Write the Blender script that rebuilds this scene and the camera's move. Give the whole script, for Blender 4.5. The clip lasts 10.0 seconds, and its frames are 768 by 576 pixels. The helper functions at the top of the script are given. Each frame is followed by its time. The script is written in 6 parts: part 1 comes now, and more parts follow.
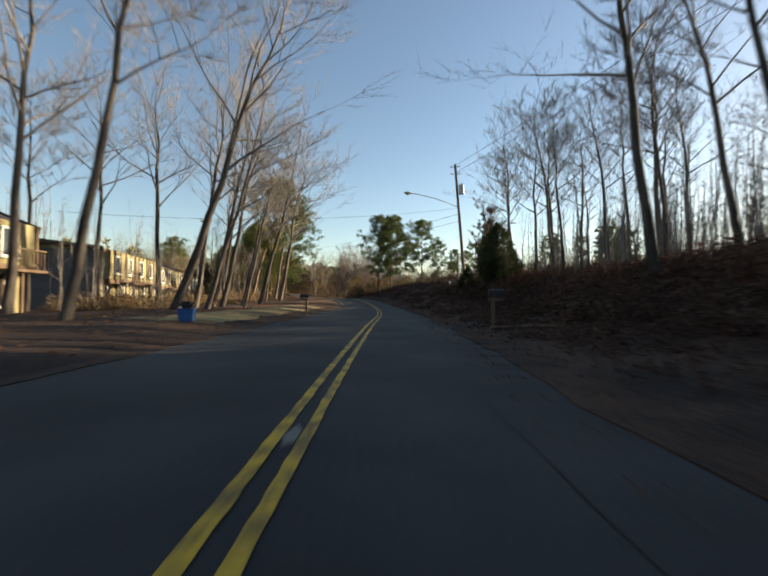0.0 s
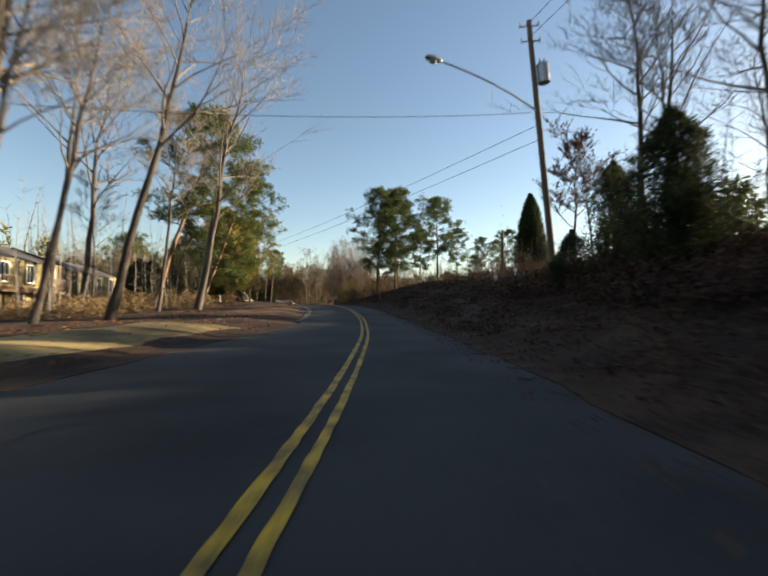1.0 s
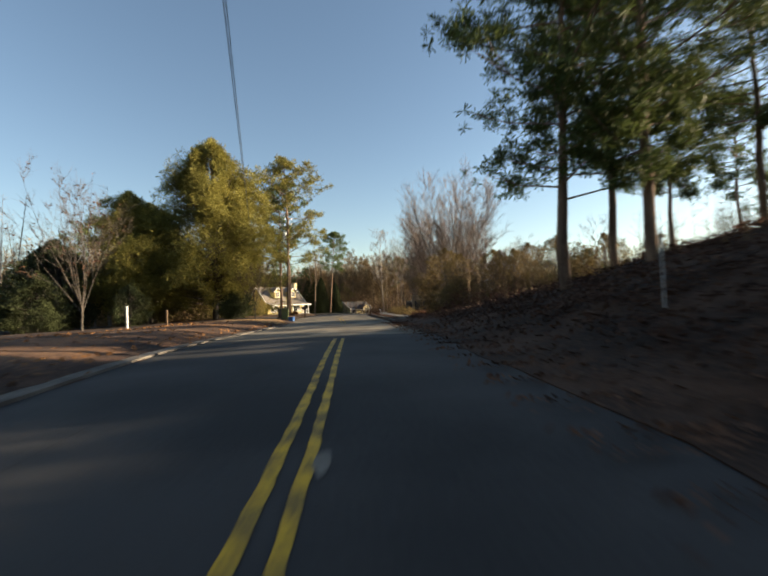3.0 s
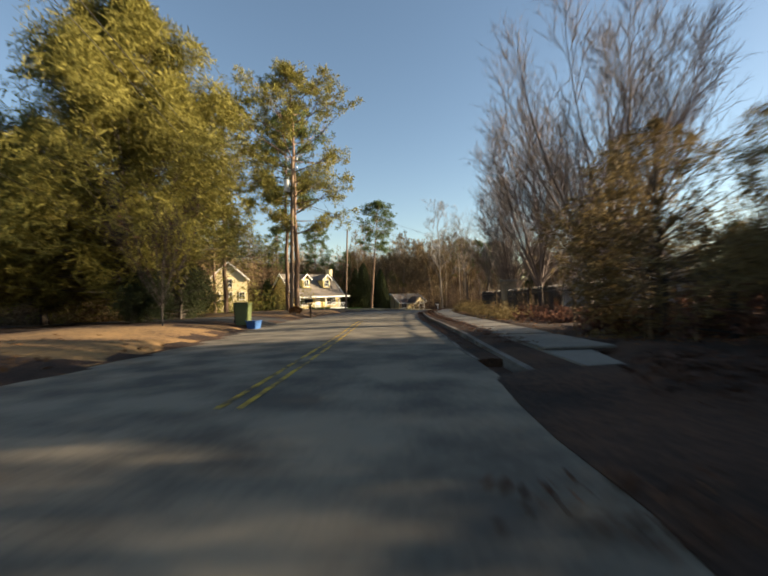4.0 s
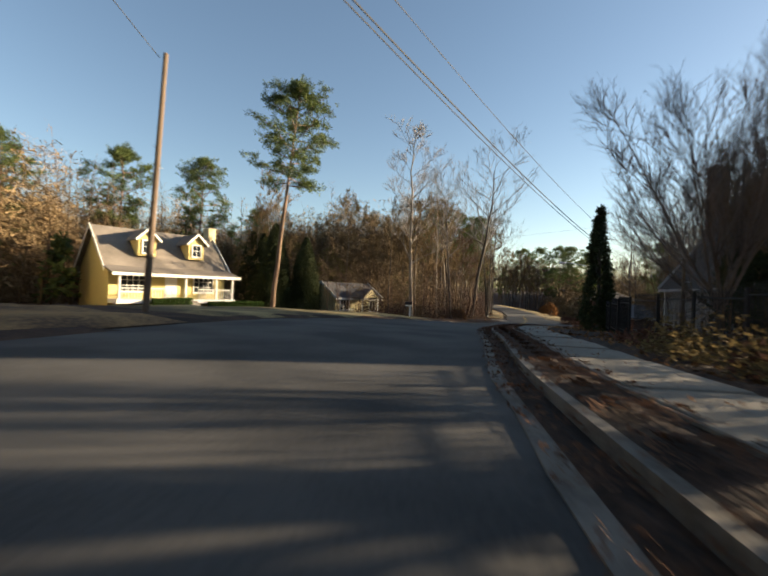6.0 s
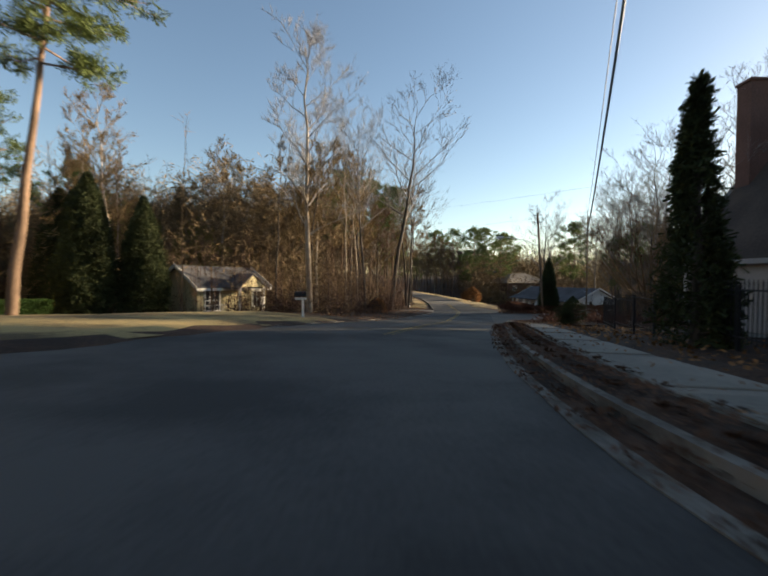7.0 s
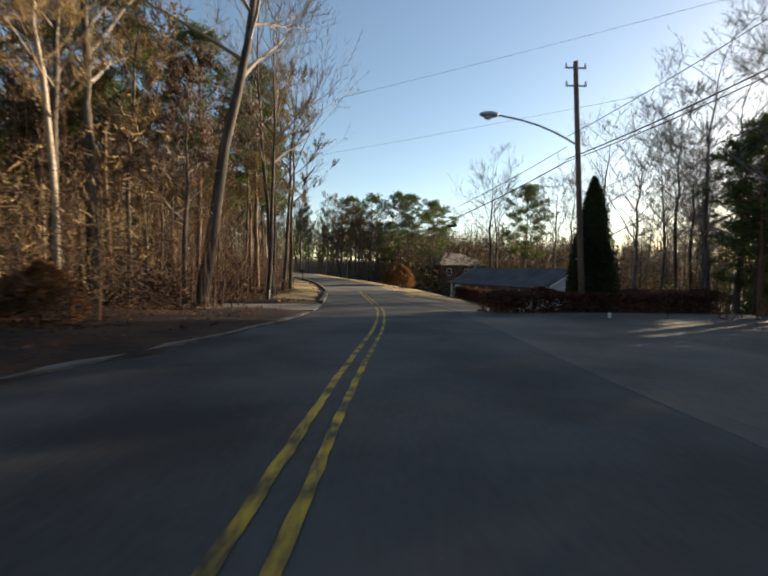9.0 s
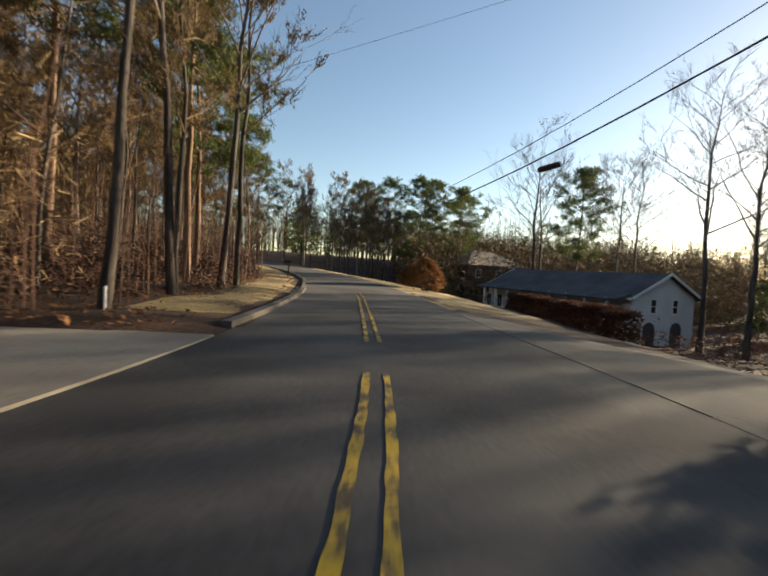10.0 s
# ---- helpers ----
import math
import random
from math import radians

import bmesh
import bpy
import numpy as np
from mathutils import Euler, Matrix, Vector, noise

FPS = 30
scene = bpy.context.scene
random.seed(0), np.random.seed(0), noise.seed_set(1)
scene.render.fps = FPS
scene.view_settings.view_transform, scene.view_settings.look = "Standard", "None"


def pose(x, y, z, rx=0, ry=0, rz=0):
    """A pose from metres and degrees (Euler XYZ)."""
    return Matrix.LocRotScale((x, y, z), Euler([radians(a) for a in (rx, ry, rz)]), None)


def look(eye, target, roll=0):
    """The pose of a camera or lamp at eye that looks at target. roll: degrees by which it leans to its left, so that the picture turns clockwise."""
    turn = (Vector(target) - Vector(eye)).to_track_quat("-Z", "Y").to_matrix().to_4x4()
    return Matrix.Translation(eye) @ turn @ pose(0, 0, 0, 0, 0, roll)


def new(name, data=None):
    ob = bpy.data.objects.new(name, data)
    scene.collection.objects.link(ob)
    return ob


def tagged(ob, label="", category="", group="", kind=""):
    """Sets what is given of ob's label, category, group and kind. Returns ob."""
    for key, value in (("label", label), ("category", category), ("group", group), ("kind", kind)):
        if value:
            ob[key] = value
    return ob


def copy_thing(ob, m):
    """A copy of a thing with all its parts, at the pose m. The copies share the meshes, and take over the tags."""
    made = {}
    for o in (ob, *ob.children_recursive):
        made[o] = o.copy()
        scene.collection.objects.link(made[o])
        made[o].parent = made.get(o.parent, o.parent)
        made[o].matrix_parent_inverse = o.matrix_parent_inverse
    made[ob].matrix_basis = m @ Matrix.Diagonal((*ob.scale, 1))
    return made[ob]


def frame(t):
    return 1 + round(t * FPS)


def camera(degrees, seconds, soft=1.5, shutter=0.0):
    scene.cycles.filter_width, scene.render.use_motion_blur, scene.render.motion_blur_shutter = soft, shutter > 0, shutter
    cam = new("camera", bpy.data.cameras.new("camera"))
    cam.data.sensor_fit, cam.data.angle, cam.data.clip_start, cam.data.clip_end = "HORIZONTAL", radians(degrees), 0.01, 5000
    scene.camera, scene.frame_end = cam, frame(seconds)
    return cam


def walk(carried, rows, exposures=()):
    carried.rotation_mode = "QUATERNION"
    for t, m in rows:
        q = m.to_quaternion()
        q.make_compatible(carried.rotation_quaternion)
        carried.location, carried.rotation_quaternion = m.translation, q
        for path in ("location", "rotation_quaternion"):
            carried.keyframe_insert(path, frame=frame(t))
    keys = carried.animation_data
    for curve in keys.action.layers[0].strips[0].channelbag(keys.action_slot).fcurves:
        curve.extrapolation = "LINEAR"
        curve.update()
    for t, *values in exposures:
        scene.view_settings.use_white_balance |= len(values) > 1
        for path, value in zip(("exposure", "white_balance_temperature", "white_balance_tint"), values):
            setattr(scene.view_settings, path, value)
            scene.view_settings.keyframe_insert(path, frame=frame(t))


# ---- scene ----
cam = camera(84.6, 10.0, soft=1.9, shutter=0.22)
PATH = [
    (0, (-0.027, 0.003, 0.992), (-0.019, 2.002, 1.029), 0.5),
    (0.5, (0.083, 10.812, 0.902), (0.086, 12.812, 0.954), 0.5),
    (1, (0.381, 21.385, 0.853), (0.370, 23.384, 0.920), 0.1),
    (1.5, (0.175, 32.243, 0.613), (0.121, 34.241, 0.697), 0.3),
    (2, (-0.463, 42.393, 0.741), (-0.625, 44.385, 0.836), -0.7),
    (2.5, (-1.526, 51.290, 1.094), (-1.823, 53.267, 1.172), -1.6),
    (3, (-3.261, 60.077, 1.501), (-3.697, 62.028, 1.559), -2.3),
    (3.2, (-3.998, 64.084, 1.598), (-4.493, 66.021, 1.673), -1.8),
    (4.3, (-10.094, 85.882, 1.153), (-10.821, 87.745, 1.176), -1.4),
    (4.5, (-11.283, 89.189, 1.139), (-12.016, 91.050, 1.162), -1.0),
    (5, (-14.196, 97.296, 0.945), (-14.898, 99.169, 0.973), -1.1),
    (5.2, (-15.064, 100.350, 0.929), (-15.735, 102.234, 0.942), -0.3),
    (6.3, (-18.426, 116.029, 0.725), (-18.759, 118.001, 0.728), 2.1),
    (6.5, (-18.820, 118.569, 0.790), (-19.070, 120.554, 0.775), 2.0),
    (7, (-19.180, 125.180, 0.495), (-19.195, 127.179, 0.455), 0.6),
    (7.5, (-18.847, 131.730, 0.283), (-18.646, 133.718, 0.217), 1.0),
    (8, (-17.691, 138.503, -0.092), (-17.355, 140.473, -0.184), 1.1),
    (8.5, (-16.184, 145.099, -0.638), (-15.807, 147.061, -0.729), 1.3),
    (9, (-14.810, 151.743, -1.154), (-14.448, 153.708, -1.240), 1.0),
    (9.5, (-13.551, 158.320, -1.411), (-13.200, 160.287, -1.500), 1.9),
    (10, (-12.486, 164.441, -1.621), (-12.197, 166.418, -1.708), 3.3),
]
walk(cam, [(t, look(eye, target, roll)) for t, eye, target, roll in PATH])

# ---- light: low winter sun from ahead on the right, clear sky ----
SUN_AZ, SUN_EL = 66.0, 12.0          # degrees clockwise from +y, and above the horizon
world = bpy.data.worlds.new("sky")
scene.world = world
world.use_nodes = True
wn = world.node_tree.nodes
sky = wn.new("ShaderNodeTexSky")
sky.sky_type = "NISHITA"
sky.sun_disc = False
sky.sun_elevation = radians(SUN_EL)
sky.sun_rotation = radians(SUN_AZ)
sky.altitude, sky.air_density, sky.dust_density, sky.ozone_density = 300, 1.0, 0.6, 1.0
wn["Background"].inputs["Strength"].default_value = 0.06
world.node_tree.links.new(sky.outputs[0], wn["Background"].inputs["Color"])
sun = new("sun", bpy.data.lights.new("sun", "SUN"))
sun.data.energy, sun.data.angle, sun.data.color = 5.0, radians(0.6), (1.0, 0.80, 0.54)
a, e = radians(SUN_AZ), radians(SUN_EL)
sun_dir = Vector((math.sin(a) * math.cos(e), math.cos(a) * math.cos(e), math.sin(e)))
sun.matrix_world = look(sun_dir * 300, (0, 0, 0))
scene.view_settings.exposure = 1.87


# ---- materials ----
def mat(name, base, rough=0.8, vary=0.25, scale=4.0, fine=60.0, bump=0.15, metal=0.0, dark=None, island=0.0, objvar=0.0,
        stretch=(1, 1, 1), translucent=0.0, spec=0.3, grit=0.5, tight=0.2):
    """A node material with colour variation at two scales, a fine bump and optional variation per piece."""
    m = bpy.data.materials.new(name)
    m.use_nodes = True
    nt = m.node_tree
    n, l = nt.nodes, nt.links
    b = n["Principled BSDF"]
    b.inputs["Roughness"].default_value = rough
    b.inputs["Metallic"].default_value = metal
    b.inputs["Specular IOR Level"].default_value = spec
    tc = n.new("ShaderNodeTexCoord")
    mp = n.new("ShaderNodeMapping")
    mp.inputs["Scale"].default_value = stretch
    l.new(tc.outputs["Object"], mp.inputs["Vector"])
    big, small = n.new("ShaderNodeTexNoise"), n.new("ShaderNodeTexNoise")
    big.inputs["Scale"].default_value, small.inputs["Scale"].default_value = scale / 4, fine / 4
    big.inputs["Detail"].default_value, small.inputs["Detail"].default_value = 5, 3
    for t in (big, small):
        l.new(mp.outputs[0], t.inputs["Vector"])
    add = n.new("ShaderNodeMath")
    add.operation = "ADD"
    half = n.new("ShaderNodeMath")
    half.operation = "MULTIPLY_ADD"
    half.inputs[1].default_value, half.inputs[2].default_value = grit, -grit / 2
    l.new(small.outputs[0], half.inputs[0])
    l.new(big.outputs[0], add.inputs[0])
    l.new(half.outputs[0], add.inputs[1])
    ramp = n.new("ShaderNodeValToRGB")
    lo = dark or tuple(c * (1 - vary) for c in base)
    hi = tuple(min(1, c * (1 + vary * 0.8)) for c in base)
    ramp.color_ramp.elements[0].position, ramp.color_ramp.elements[0].color = 0.5 - tight, (*lo, 1)
    ramp.color_ramp.elements[1].position, ramp.color_ramp.elements[1].color = 0.5 + tight, (*hi, 1)
    l.new(add.outputs[0], ramp.inputs[0])
    out = ramp.outputs[0]
    if island or objvar:
        src = n.new("ShaderNodeNewGeometry").outputs["Random Per Island"] if island else n.new("ShaderNodeObjectInfo").outputs["Random"]
        amt = island or objvar
        mr = n.new("ShaderNodeMapRange")
        mr.inputs[3].default_value, mr.inputs[4].default_value = 1 - amt, 1 + amt
        l.new(src, mr.inputs[0])
        hs = n.new("ShaderNodeHueSaturation")
        l.new(mr.outputs[0], hs.inputs["Value"])
        l.new(out, hs.inputs["Color"])
        out = hs.outputs[0]
    l.new(out, b.inputs["Base Color"])
    if bump:
        bp = n.new("ShaderNodeBump")
        bp.inputs["Strength"].default_value, bp.inputs["Distance"].default_value = bump, 0.02
        l.new(small.outputs[0], bp.inputs["Height"])
        l.new(bp.outputs[0], b.inputs["Normal"])
    if translucent:
        tr, mx = n.new("ShaderNodeBsdfTranslucent"), n.new("ShaderNodeMixShader")
        l.new(out, tr.inputs["Color"])
        mx.inputs[0].default_value = translucent
        l.new(b.outputs[0], mx.inputs[1])
        l.new(tr.outputs[0], mx.inputs[2])
        l.new(mx.outputs[0], n["Material Output"].inputs[0])
    return m


ASPHALT = mat("asphalt", (0.038, 0.036, 0.0345), 0.82, 0.3, 1.6, 90, 0.12, dark=(0.020, 0.0195, 0.0195), grit=0.3, tight=0.13)
# lighter copy of the asphalt, with faint sun dapples put into its tone
ASPHALT_MID = mat("worn_asphalt", (0.064, 0.060, 0.056), 0.85, 0.35, 1.8, 90, 0.12, dark=(0.034, 0.033, 0.032), grit=0.3, tight=0.12)
# older surface, with sunlight put into its colour: paler and warmer
ASPHALT_OLD_SUNLIT = mat("old_grey_asphalt", (0.175, 0.15, 0.11), 0.9, 0.28, 4.5, 70, 0.12, dark=(0.085, 0.075, 0.06), grit=0.25, tight=0.13)
ASPHALT_REPAIR = mat("patched_asphalt", (0.036, 0.034, 0.033), 0.85, 0.3, 3, 190, 0.2, dark=(0.026, 0.025, 0.025), grit=0.3, tight=0.15)
PAINT = mat("yellow_paint", (0.58, 0.34, 0.02), 0.6, 0.2, 18, 120, 0.2, dark=(0.16, 0.105, 0.03), grit=0.6, tight=0.11)
PAINT_FAINT = mat("nearly_worn_off_yellow_paint", (0.20, 0.145, 0.035), 0.8, 0.2, 12, 110, 0.2, dark=(0.05, 0.045, 0.035), grit=0.8, tight=0.1)
PAINT_WORN = mat("worn_yellow_paint", (0.46, 0.30, 0.025), 0.7, 0.2, 14, 110, 0.2, dark=(0.07, 0.055, 0.035), grit=0.7, tight=0.1)
WEATHERED = mat("weathered_kerb_concrete", (0.15, 0.135, 0.115), 0.9, 0.35, 5, 80, 0.3, dark=(0.075, 0.065, 0.055), tight=0.14)
APRON = mat("weathered_apron_concrete", (0.115, 0.102, 0.088), 0.9, 0.35, 1.8, 80, 0.2, dark=(0.06, 0.053, 0.047))
CONCRETE = mat("concrete", (0.21, 0.188, 0.155), 0.85, 0.3, 2, 80, 0.2)
CONCRETE_DARK = mat("stained_concrete", (0.09, 0.08, 0.07), 0.9, 0.4, 2, 80, 0.2)
LITTER = mat("leaf_litter_ground", (0.050, 0.025, 0.0135), 0.95, 0.6, 3.0, 70, 0.9, dark=(0.014, 0.008, 0.005), grit=0.9, tight=0.16)
GRAVEL = mat("grey_gravel", (0.042, 0.036, 0.032), 0.95, 0.4, 3, 60, 0.6, dark=(0.03, 0.027, 0.025))
BARK = mat("grey_bark", (0.088, 0.074, 0.062), 0.95, 0.5, 5, 60, 0.9, stretch=(3, 3, 0.4), dark=(0.03, 0.025, 0.021), objvar=0.3, tight=0.16)
BARK_PALE = mat("pale_bark", (0.24, 0.2, 0.155), 0.9, 0.4, 3, 40, 0.4, stretch=(3, 3, 0.6), dark=(0.16, 0.13, 0.1), objvar=0.2)
BARK_PINE = mat("pine_bark", (0.16, 0.105, 0.07), 0.95, 0.45, 4, 40, 0.7, stretch=(3, 3, 0.7), objvar=0.2)
TWIG = mat("twigs", (0.175, 0.155, 0.138), 0.9, 0.3, 2, 20, 0, island=0.3)
TWIG_MAUVE = mat("grey_mauve_twigs", (0.155, 0.12, 0.10), 0.9, 0.3, 2, 20, 0, island=0.3)
TWIG_BROWN = mat("brown_twigs", (0.135, 0.089, 0.045), 0.9, 0.35, 2, 20, 0, island=0.4)
NEEDLE = mat("pine_needles", (0.085, 0.11, 0.035), 0.65, 0.3, 1, 20, 0, island=0.35, translucent=0.25, spec=0.1)
# yellower copy of the needles: the gold of low sun is in the colour
NEEDLE_SUNLIT = mat("sunlit_evergreen_needles", (0.19, 0.172, 0.044), 0.65, 0.35, 0.8, 20, 0, island=0.35, translucent=0.35, spec=0.1)
CEDAR = mat("dark_cedar_leaves", (0.05, 0.06, 0.026), 0.75, 0.4, 1, 20, 0, island=0.35, translucent=0.25, spec=0.1)
GOLDLEAF = mat("tan_withered_leaves", (0.18, 0.132, 0.058), 0.8, 0.45, 1, 20, 0, island=0.5, translucent=0.25, spec=0.1)
BRUSHLEAF = mat("dark_russet_brush", (0.115, 0.058, 0.040), 0.85, 0.45, 1, 20, 0, island=0.5, translucent=0.3, spec=0.1)
# darker copy of the russet brush: shade in wood and bank put into colour
SHADE_BRUSH = mat("dark_wood_floor_brush", (0.065, 0.034, 0.022), 0.9, 0.4, 2, 20, 0, island=0.5)
TWIGHAZE = mat("brown_twig_haze", (0.20, 0.138, 0.07), 0.9, 0.4, 2, 20, 0, island=0.45)
OAKLEAF = mat("dark_russet_oak_leaves", (0.105, 0.055, 0.033), 0.8, 0.45, 1, 20, 0, island=0.5, translucent=0.2, spec=0.1)
DRYLEAF = mat("dry_leaves", (0.22, 0.11, 0.045), 0.8, 0.45, 1, 20, 0, island=0.5, translucent=0.2, spec=0.1)
HEDGE = mat("clipped_green_leaves", (0.06, 0.10, 0.025), 0.7, 0.35, 1, 20, 0, island=0.35, translucent=0.2, spec=0.1)
POLEWOOD = mat("weathered_pole_wood", (0.16, 0.115, 0.08), 0.9, 0.35, 3, 50, 0.4, stretch=(4, 4, 0.4))
METAL = mat("grey_galvanised_metal", (0.38, 0.39, 0.40), 0.45, 0.15, 4, 60, 0.05, metal=0.7)
BLACK = mat("black_iron", (0.02, 0.02, 0.022), 0.5, 0.2, 4, 60, 0.05)
WIRE = mat("black_wire", (0.03, 0.03, 0.03), 0.6, 0.1, 4, 60, 0)
YELLOW_SIDING = mat("pale_yellow_siding", (0.62, 0.50, 0.20), 0.7, 0.1, 1, 40, 0.1)
CREAM_SIDING = mat("cream_siding", (0.68, 0.58, 0.33), 0.7, 0.1, 1, 40, 0.1)
GREY_SIDING = mat("blue_grey_siding", (0.30, 0.275, 0.26), 0.75, 0.12, 1, 40, 0.1)
BROWN_SIDING = mat("weathered_brown_siding", (0.23, 0.2, 0.1), 0.85, 0.4, 1, 40, 0.2, stretch=(6, 6, 0.5))
WHITE_TRIM = mat("white_trim", (0.78, 0.76, 0.70), 0.6, 0.08, 2, 40, 0.03)
WHITE_BRICK = mat("white_painted_brick", (0.66, 0.65, 0.63), 0.8, 0.12, 2, 40, 0.1)
BRICK = mat("red_brick", (0.13, 0.07, 0.055), 0.9, 0.3, 2, 40, 0.2)
SHINGLE = mat("grey_brown_shingles", (0.17, 0.145, 0.12), 0.95, 0.3, 2, 40, 0.3, objvar=0.12)
SHINGLE_BROWN = mat("dark_brown_shingles", (0.06, 0.045, 0.036), 0.95, 0.35, 2, 40, 0.3, objvar=0.12)
SHINGLE_DARK = mat("dark_grey_shingles", (0.075, 0.072, 0.075), 0.95, 0.3, 2, 40, 0.3, objvar=0.12)
STONE = mat("tan_stone", (0.30, 0.23, 0.15), 0.9, 0.35, 3, 30, 0.4, objvar=0.2)
TRASHGREEN = mat("green_plastic", (0.10, 0.125, 0.05), 0.5, 0.15, 3, 40, 0.03)
BLUEPLASTIC = mat("blue_plastic", (0.035, 0.11, 0.30), 0.45, 0.15, 3, 40, 0.03)
# darker copy of the straw: the shade on this verge is in the colour
STRAW_DARK = mat("russet_leaf_bed", (0.12, 0.062, 0.03), 0.95, 0.45, 2.5, 50, 0.6, dark=(0.035, 0.018, 0.011), grit=0.8, tight=0.14)
STRAW = mat("orange_pine_straw", (0.21, 0.125, 0.05), 0.95, 0.4, 1.5, 40, 0.5, dark=(0.06, 0.034, 0.02), tight=0.12)
DRYGRASS = mat("dormant_tan_grass", (0.29, 0.215, 0.09), 0.95, 0.35, 1.5, 60, 0.5, dark=(0.09, 0.065, 0.032), tight=0.13)
TAR = mat("dark_tar_patch", (0.011, 0.011, 0.012), 0.8, 0.3, 3, 80, 0.2)
WOODBROWN = mat("aged_brown_timber", (0.12, 0.08, 0.05), 0.9, 0.3, 3, 40, 0.2)
WHITEPAINT = mat("white_enamel", (0.75, 0.75, 0.74), 0.35, 0.08, 3, 40, 0.02)
LENS = mat("lamp_glass", (0.5, 0.5, 0.48), 0.2, 0.1, 3, 40, 0)
SHADED_SIDING = mat("weathered_grey_siding", (0.13, 0.125, 0.12), 0.9, 0.25, 1, 40, 0.15, stretch=(1, 1, 8))
GLASS = bpy.data.materials.new("window_glass")
GLASS.use_nodes = True
gb = GLASS.node_tree.nodes["Principled BSDF"]
gb.inputs["Base Color"].default_value, gb.inputs["Roughness"].default_value = (0.03, 0.035, 0.04, 1), 0.06
gb.inputs["Specular IOR Level"].default_value = 0.8

# ---- plan: the road's centre line and its height ----
CENTRE = [(-0.67, -60), (-0.67, 0), (-0.64, 6), (-0.48, 15.5), (-0.17, 25), (-0.19, 29), (-0.28, 35), (-0.46, 38.2), (-0.96, 45.2),
          (-1.36, 47.9), (-2.22, 53.7), (-2.87, 56.7), (-4.58, 63.1), (-5.57, 66.2), (-9.24, 78.5), (-13.64, 91.2), (-16.55, 99.2),
          (-20.05, 110), (-21.25, 118), (-20.83, 128), (-19.51, 135.5), (-17.9, 141.6), (-17.18, 144.8), (-16.06, 148), (-15.43, 151.2),
          (-14.71, 154.5), (-14.2, 157.2), (-13.4, 160), (-12.94, 162.3), (-12.4, 165.3), (-12.02, 167.2), (-11.78, 169.4), (-11.4, 174), (-10.8, 183),
          (-11.2, 194), (-13.6, 206), (-20, 222), (-34, 242), (-62, 258)]
HEIGHT_Y = [-60, 0, 10, 21, 32, 42, 51, 60, 68, 76, 86, 97, 105, 116, 125, 132, 138, 145, 152, 158, 164, 175, 190, 205, 225, 262]
HEIGHT_Z = [0, 0, -.08, -.18, -.3, -.22, .08, .42, .55, .4, .15, -.05, -.12, -.25, -.5, -.78, -1.1, -1.6, -2.15, -2.43, -2.63, -2.9, -2.75, -2.4, -1.5, 1.0]


def smooth_line(pts, step=1.0):
    p = np.array(pts, float)
    s = np.r_[0, np.cumsum(np.hypot(*np.diff(p, axis=0).T))]
    u = np.arange(0, s[-1], step)
    q = np.stack([np.interp(u, s, p[:, 0]), np.interp(u, s, p[:, 1])], 1)
    k = np.hanning(11)
    k /= k.sum()
    pad = np.pad(q, ((5, 5), (0, 0)), mode="reflect", reflect_type="odd")
    return np.stack([np.convolve(pad[:, i], k, "valid") for i in (0, 1)], 1)


LINE = smooth_line(CENTRE)
TAN = np.gradient(LINE, axis=0)
TAN /= np.linalg.norm(TAN, axis=1)[:, None]
RIGHT = np.stack([TAN[:, 1], -TAN[:, 0]], 1)
k9 = np.hanning(21)
k9 /= k9.sum()
ZL = np.convolve(np.pad(np.interp(LINE[:, 1], HEIGHT_Y, HEIGHT_Z), 10, mode="edge"), k9, "valid")


def side(xy):
    """For places in plan: metres along the road, metres to its right, the road's height there."""
    xy = np.atleast_2d(np.asarray(xy, float))
    idx = np.empty(len(xy), int)
    for i in range(0, len(xy), 4000):
        d = ((xy[i:i + 4000, None] - LINE[None]) ** 2).sum(-1)
        idx[i:i + 4000] = d.argmin(1)
    off = ((xy - LINE[idx]) * RIGHT[idx]).sum(1)
    far = np.linalg.norm(xy - LINE[idx], axis=1)
    off = np.where(far > 6, np.sign(off + 1e-9) * np.maximum(np.abs(off), far), off)
    return idx.astype(float), off, ZL[idx]


def at_road(y, off):
    """The plan place off metres to the right of the centre line where the line passes y."""
    i = int(np.abs(LINE[:, 1] - y).argmin())
    return LINE[i] + off * RIGHT[i]


def eased(y, ys, vs, w=5.0):
    """Values along the road, eased over w metres to each side."""
    y = np.asarray(y, float)
    return sum(np.interp(y + d, ys, vs) for d in (-w, -w / 2, 0, w / 2, w)) / 5


def half_right(y):
    return eased(y, [0, 5, 11, 30, 46, 52, 66, 90, 95, 103, 112, 118, 121, 125, 128, 131, 150, 156, 175],
                 [2.72, 2.8, 3.0, 3.05, 2.7, 2.7, 2.8, 2.9, 3.1, 3.0, 3.3, 3.65, 3.6, 3.35, 3.0, 2.85, 2.85, 2.9, 2.9], 3.0)


def half_left(y):
    return eased(y, [0, 10, 25, 35, 40, 46, 55, 60, 64, 70, 84, 92, 96, 104, 110, 118, 127, 133, 137, 141, 152, 154, 158, 164, 182],
                     [3.7, 3.8, 4.3, 4.3, 3.2, 3.1, 3.05, 3.2, 3.5, 4.0, 3.7, 3.9, 4.7, 4.6, 4.1, 4.6, 5.7, 4.8, 4.7, 4.3, 4.1, 3.5, 3.0, 2.5, 2.4], 2.0)


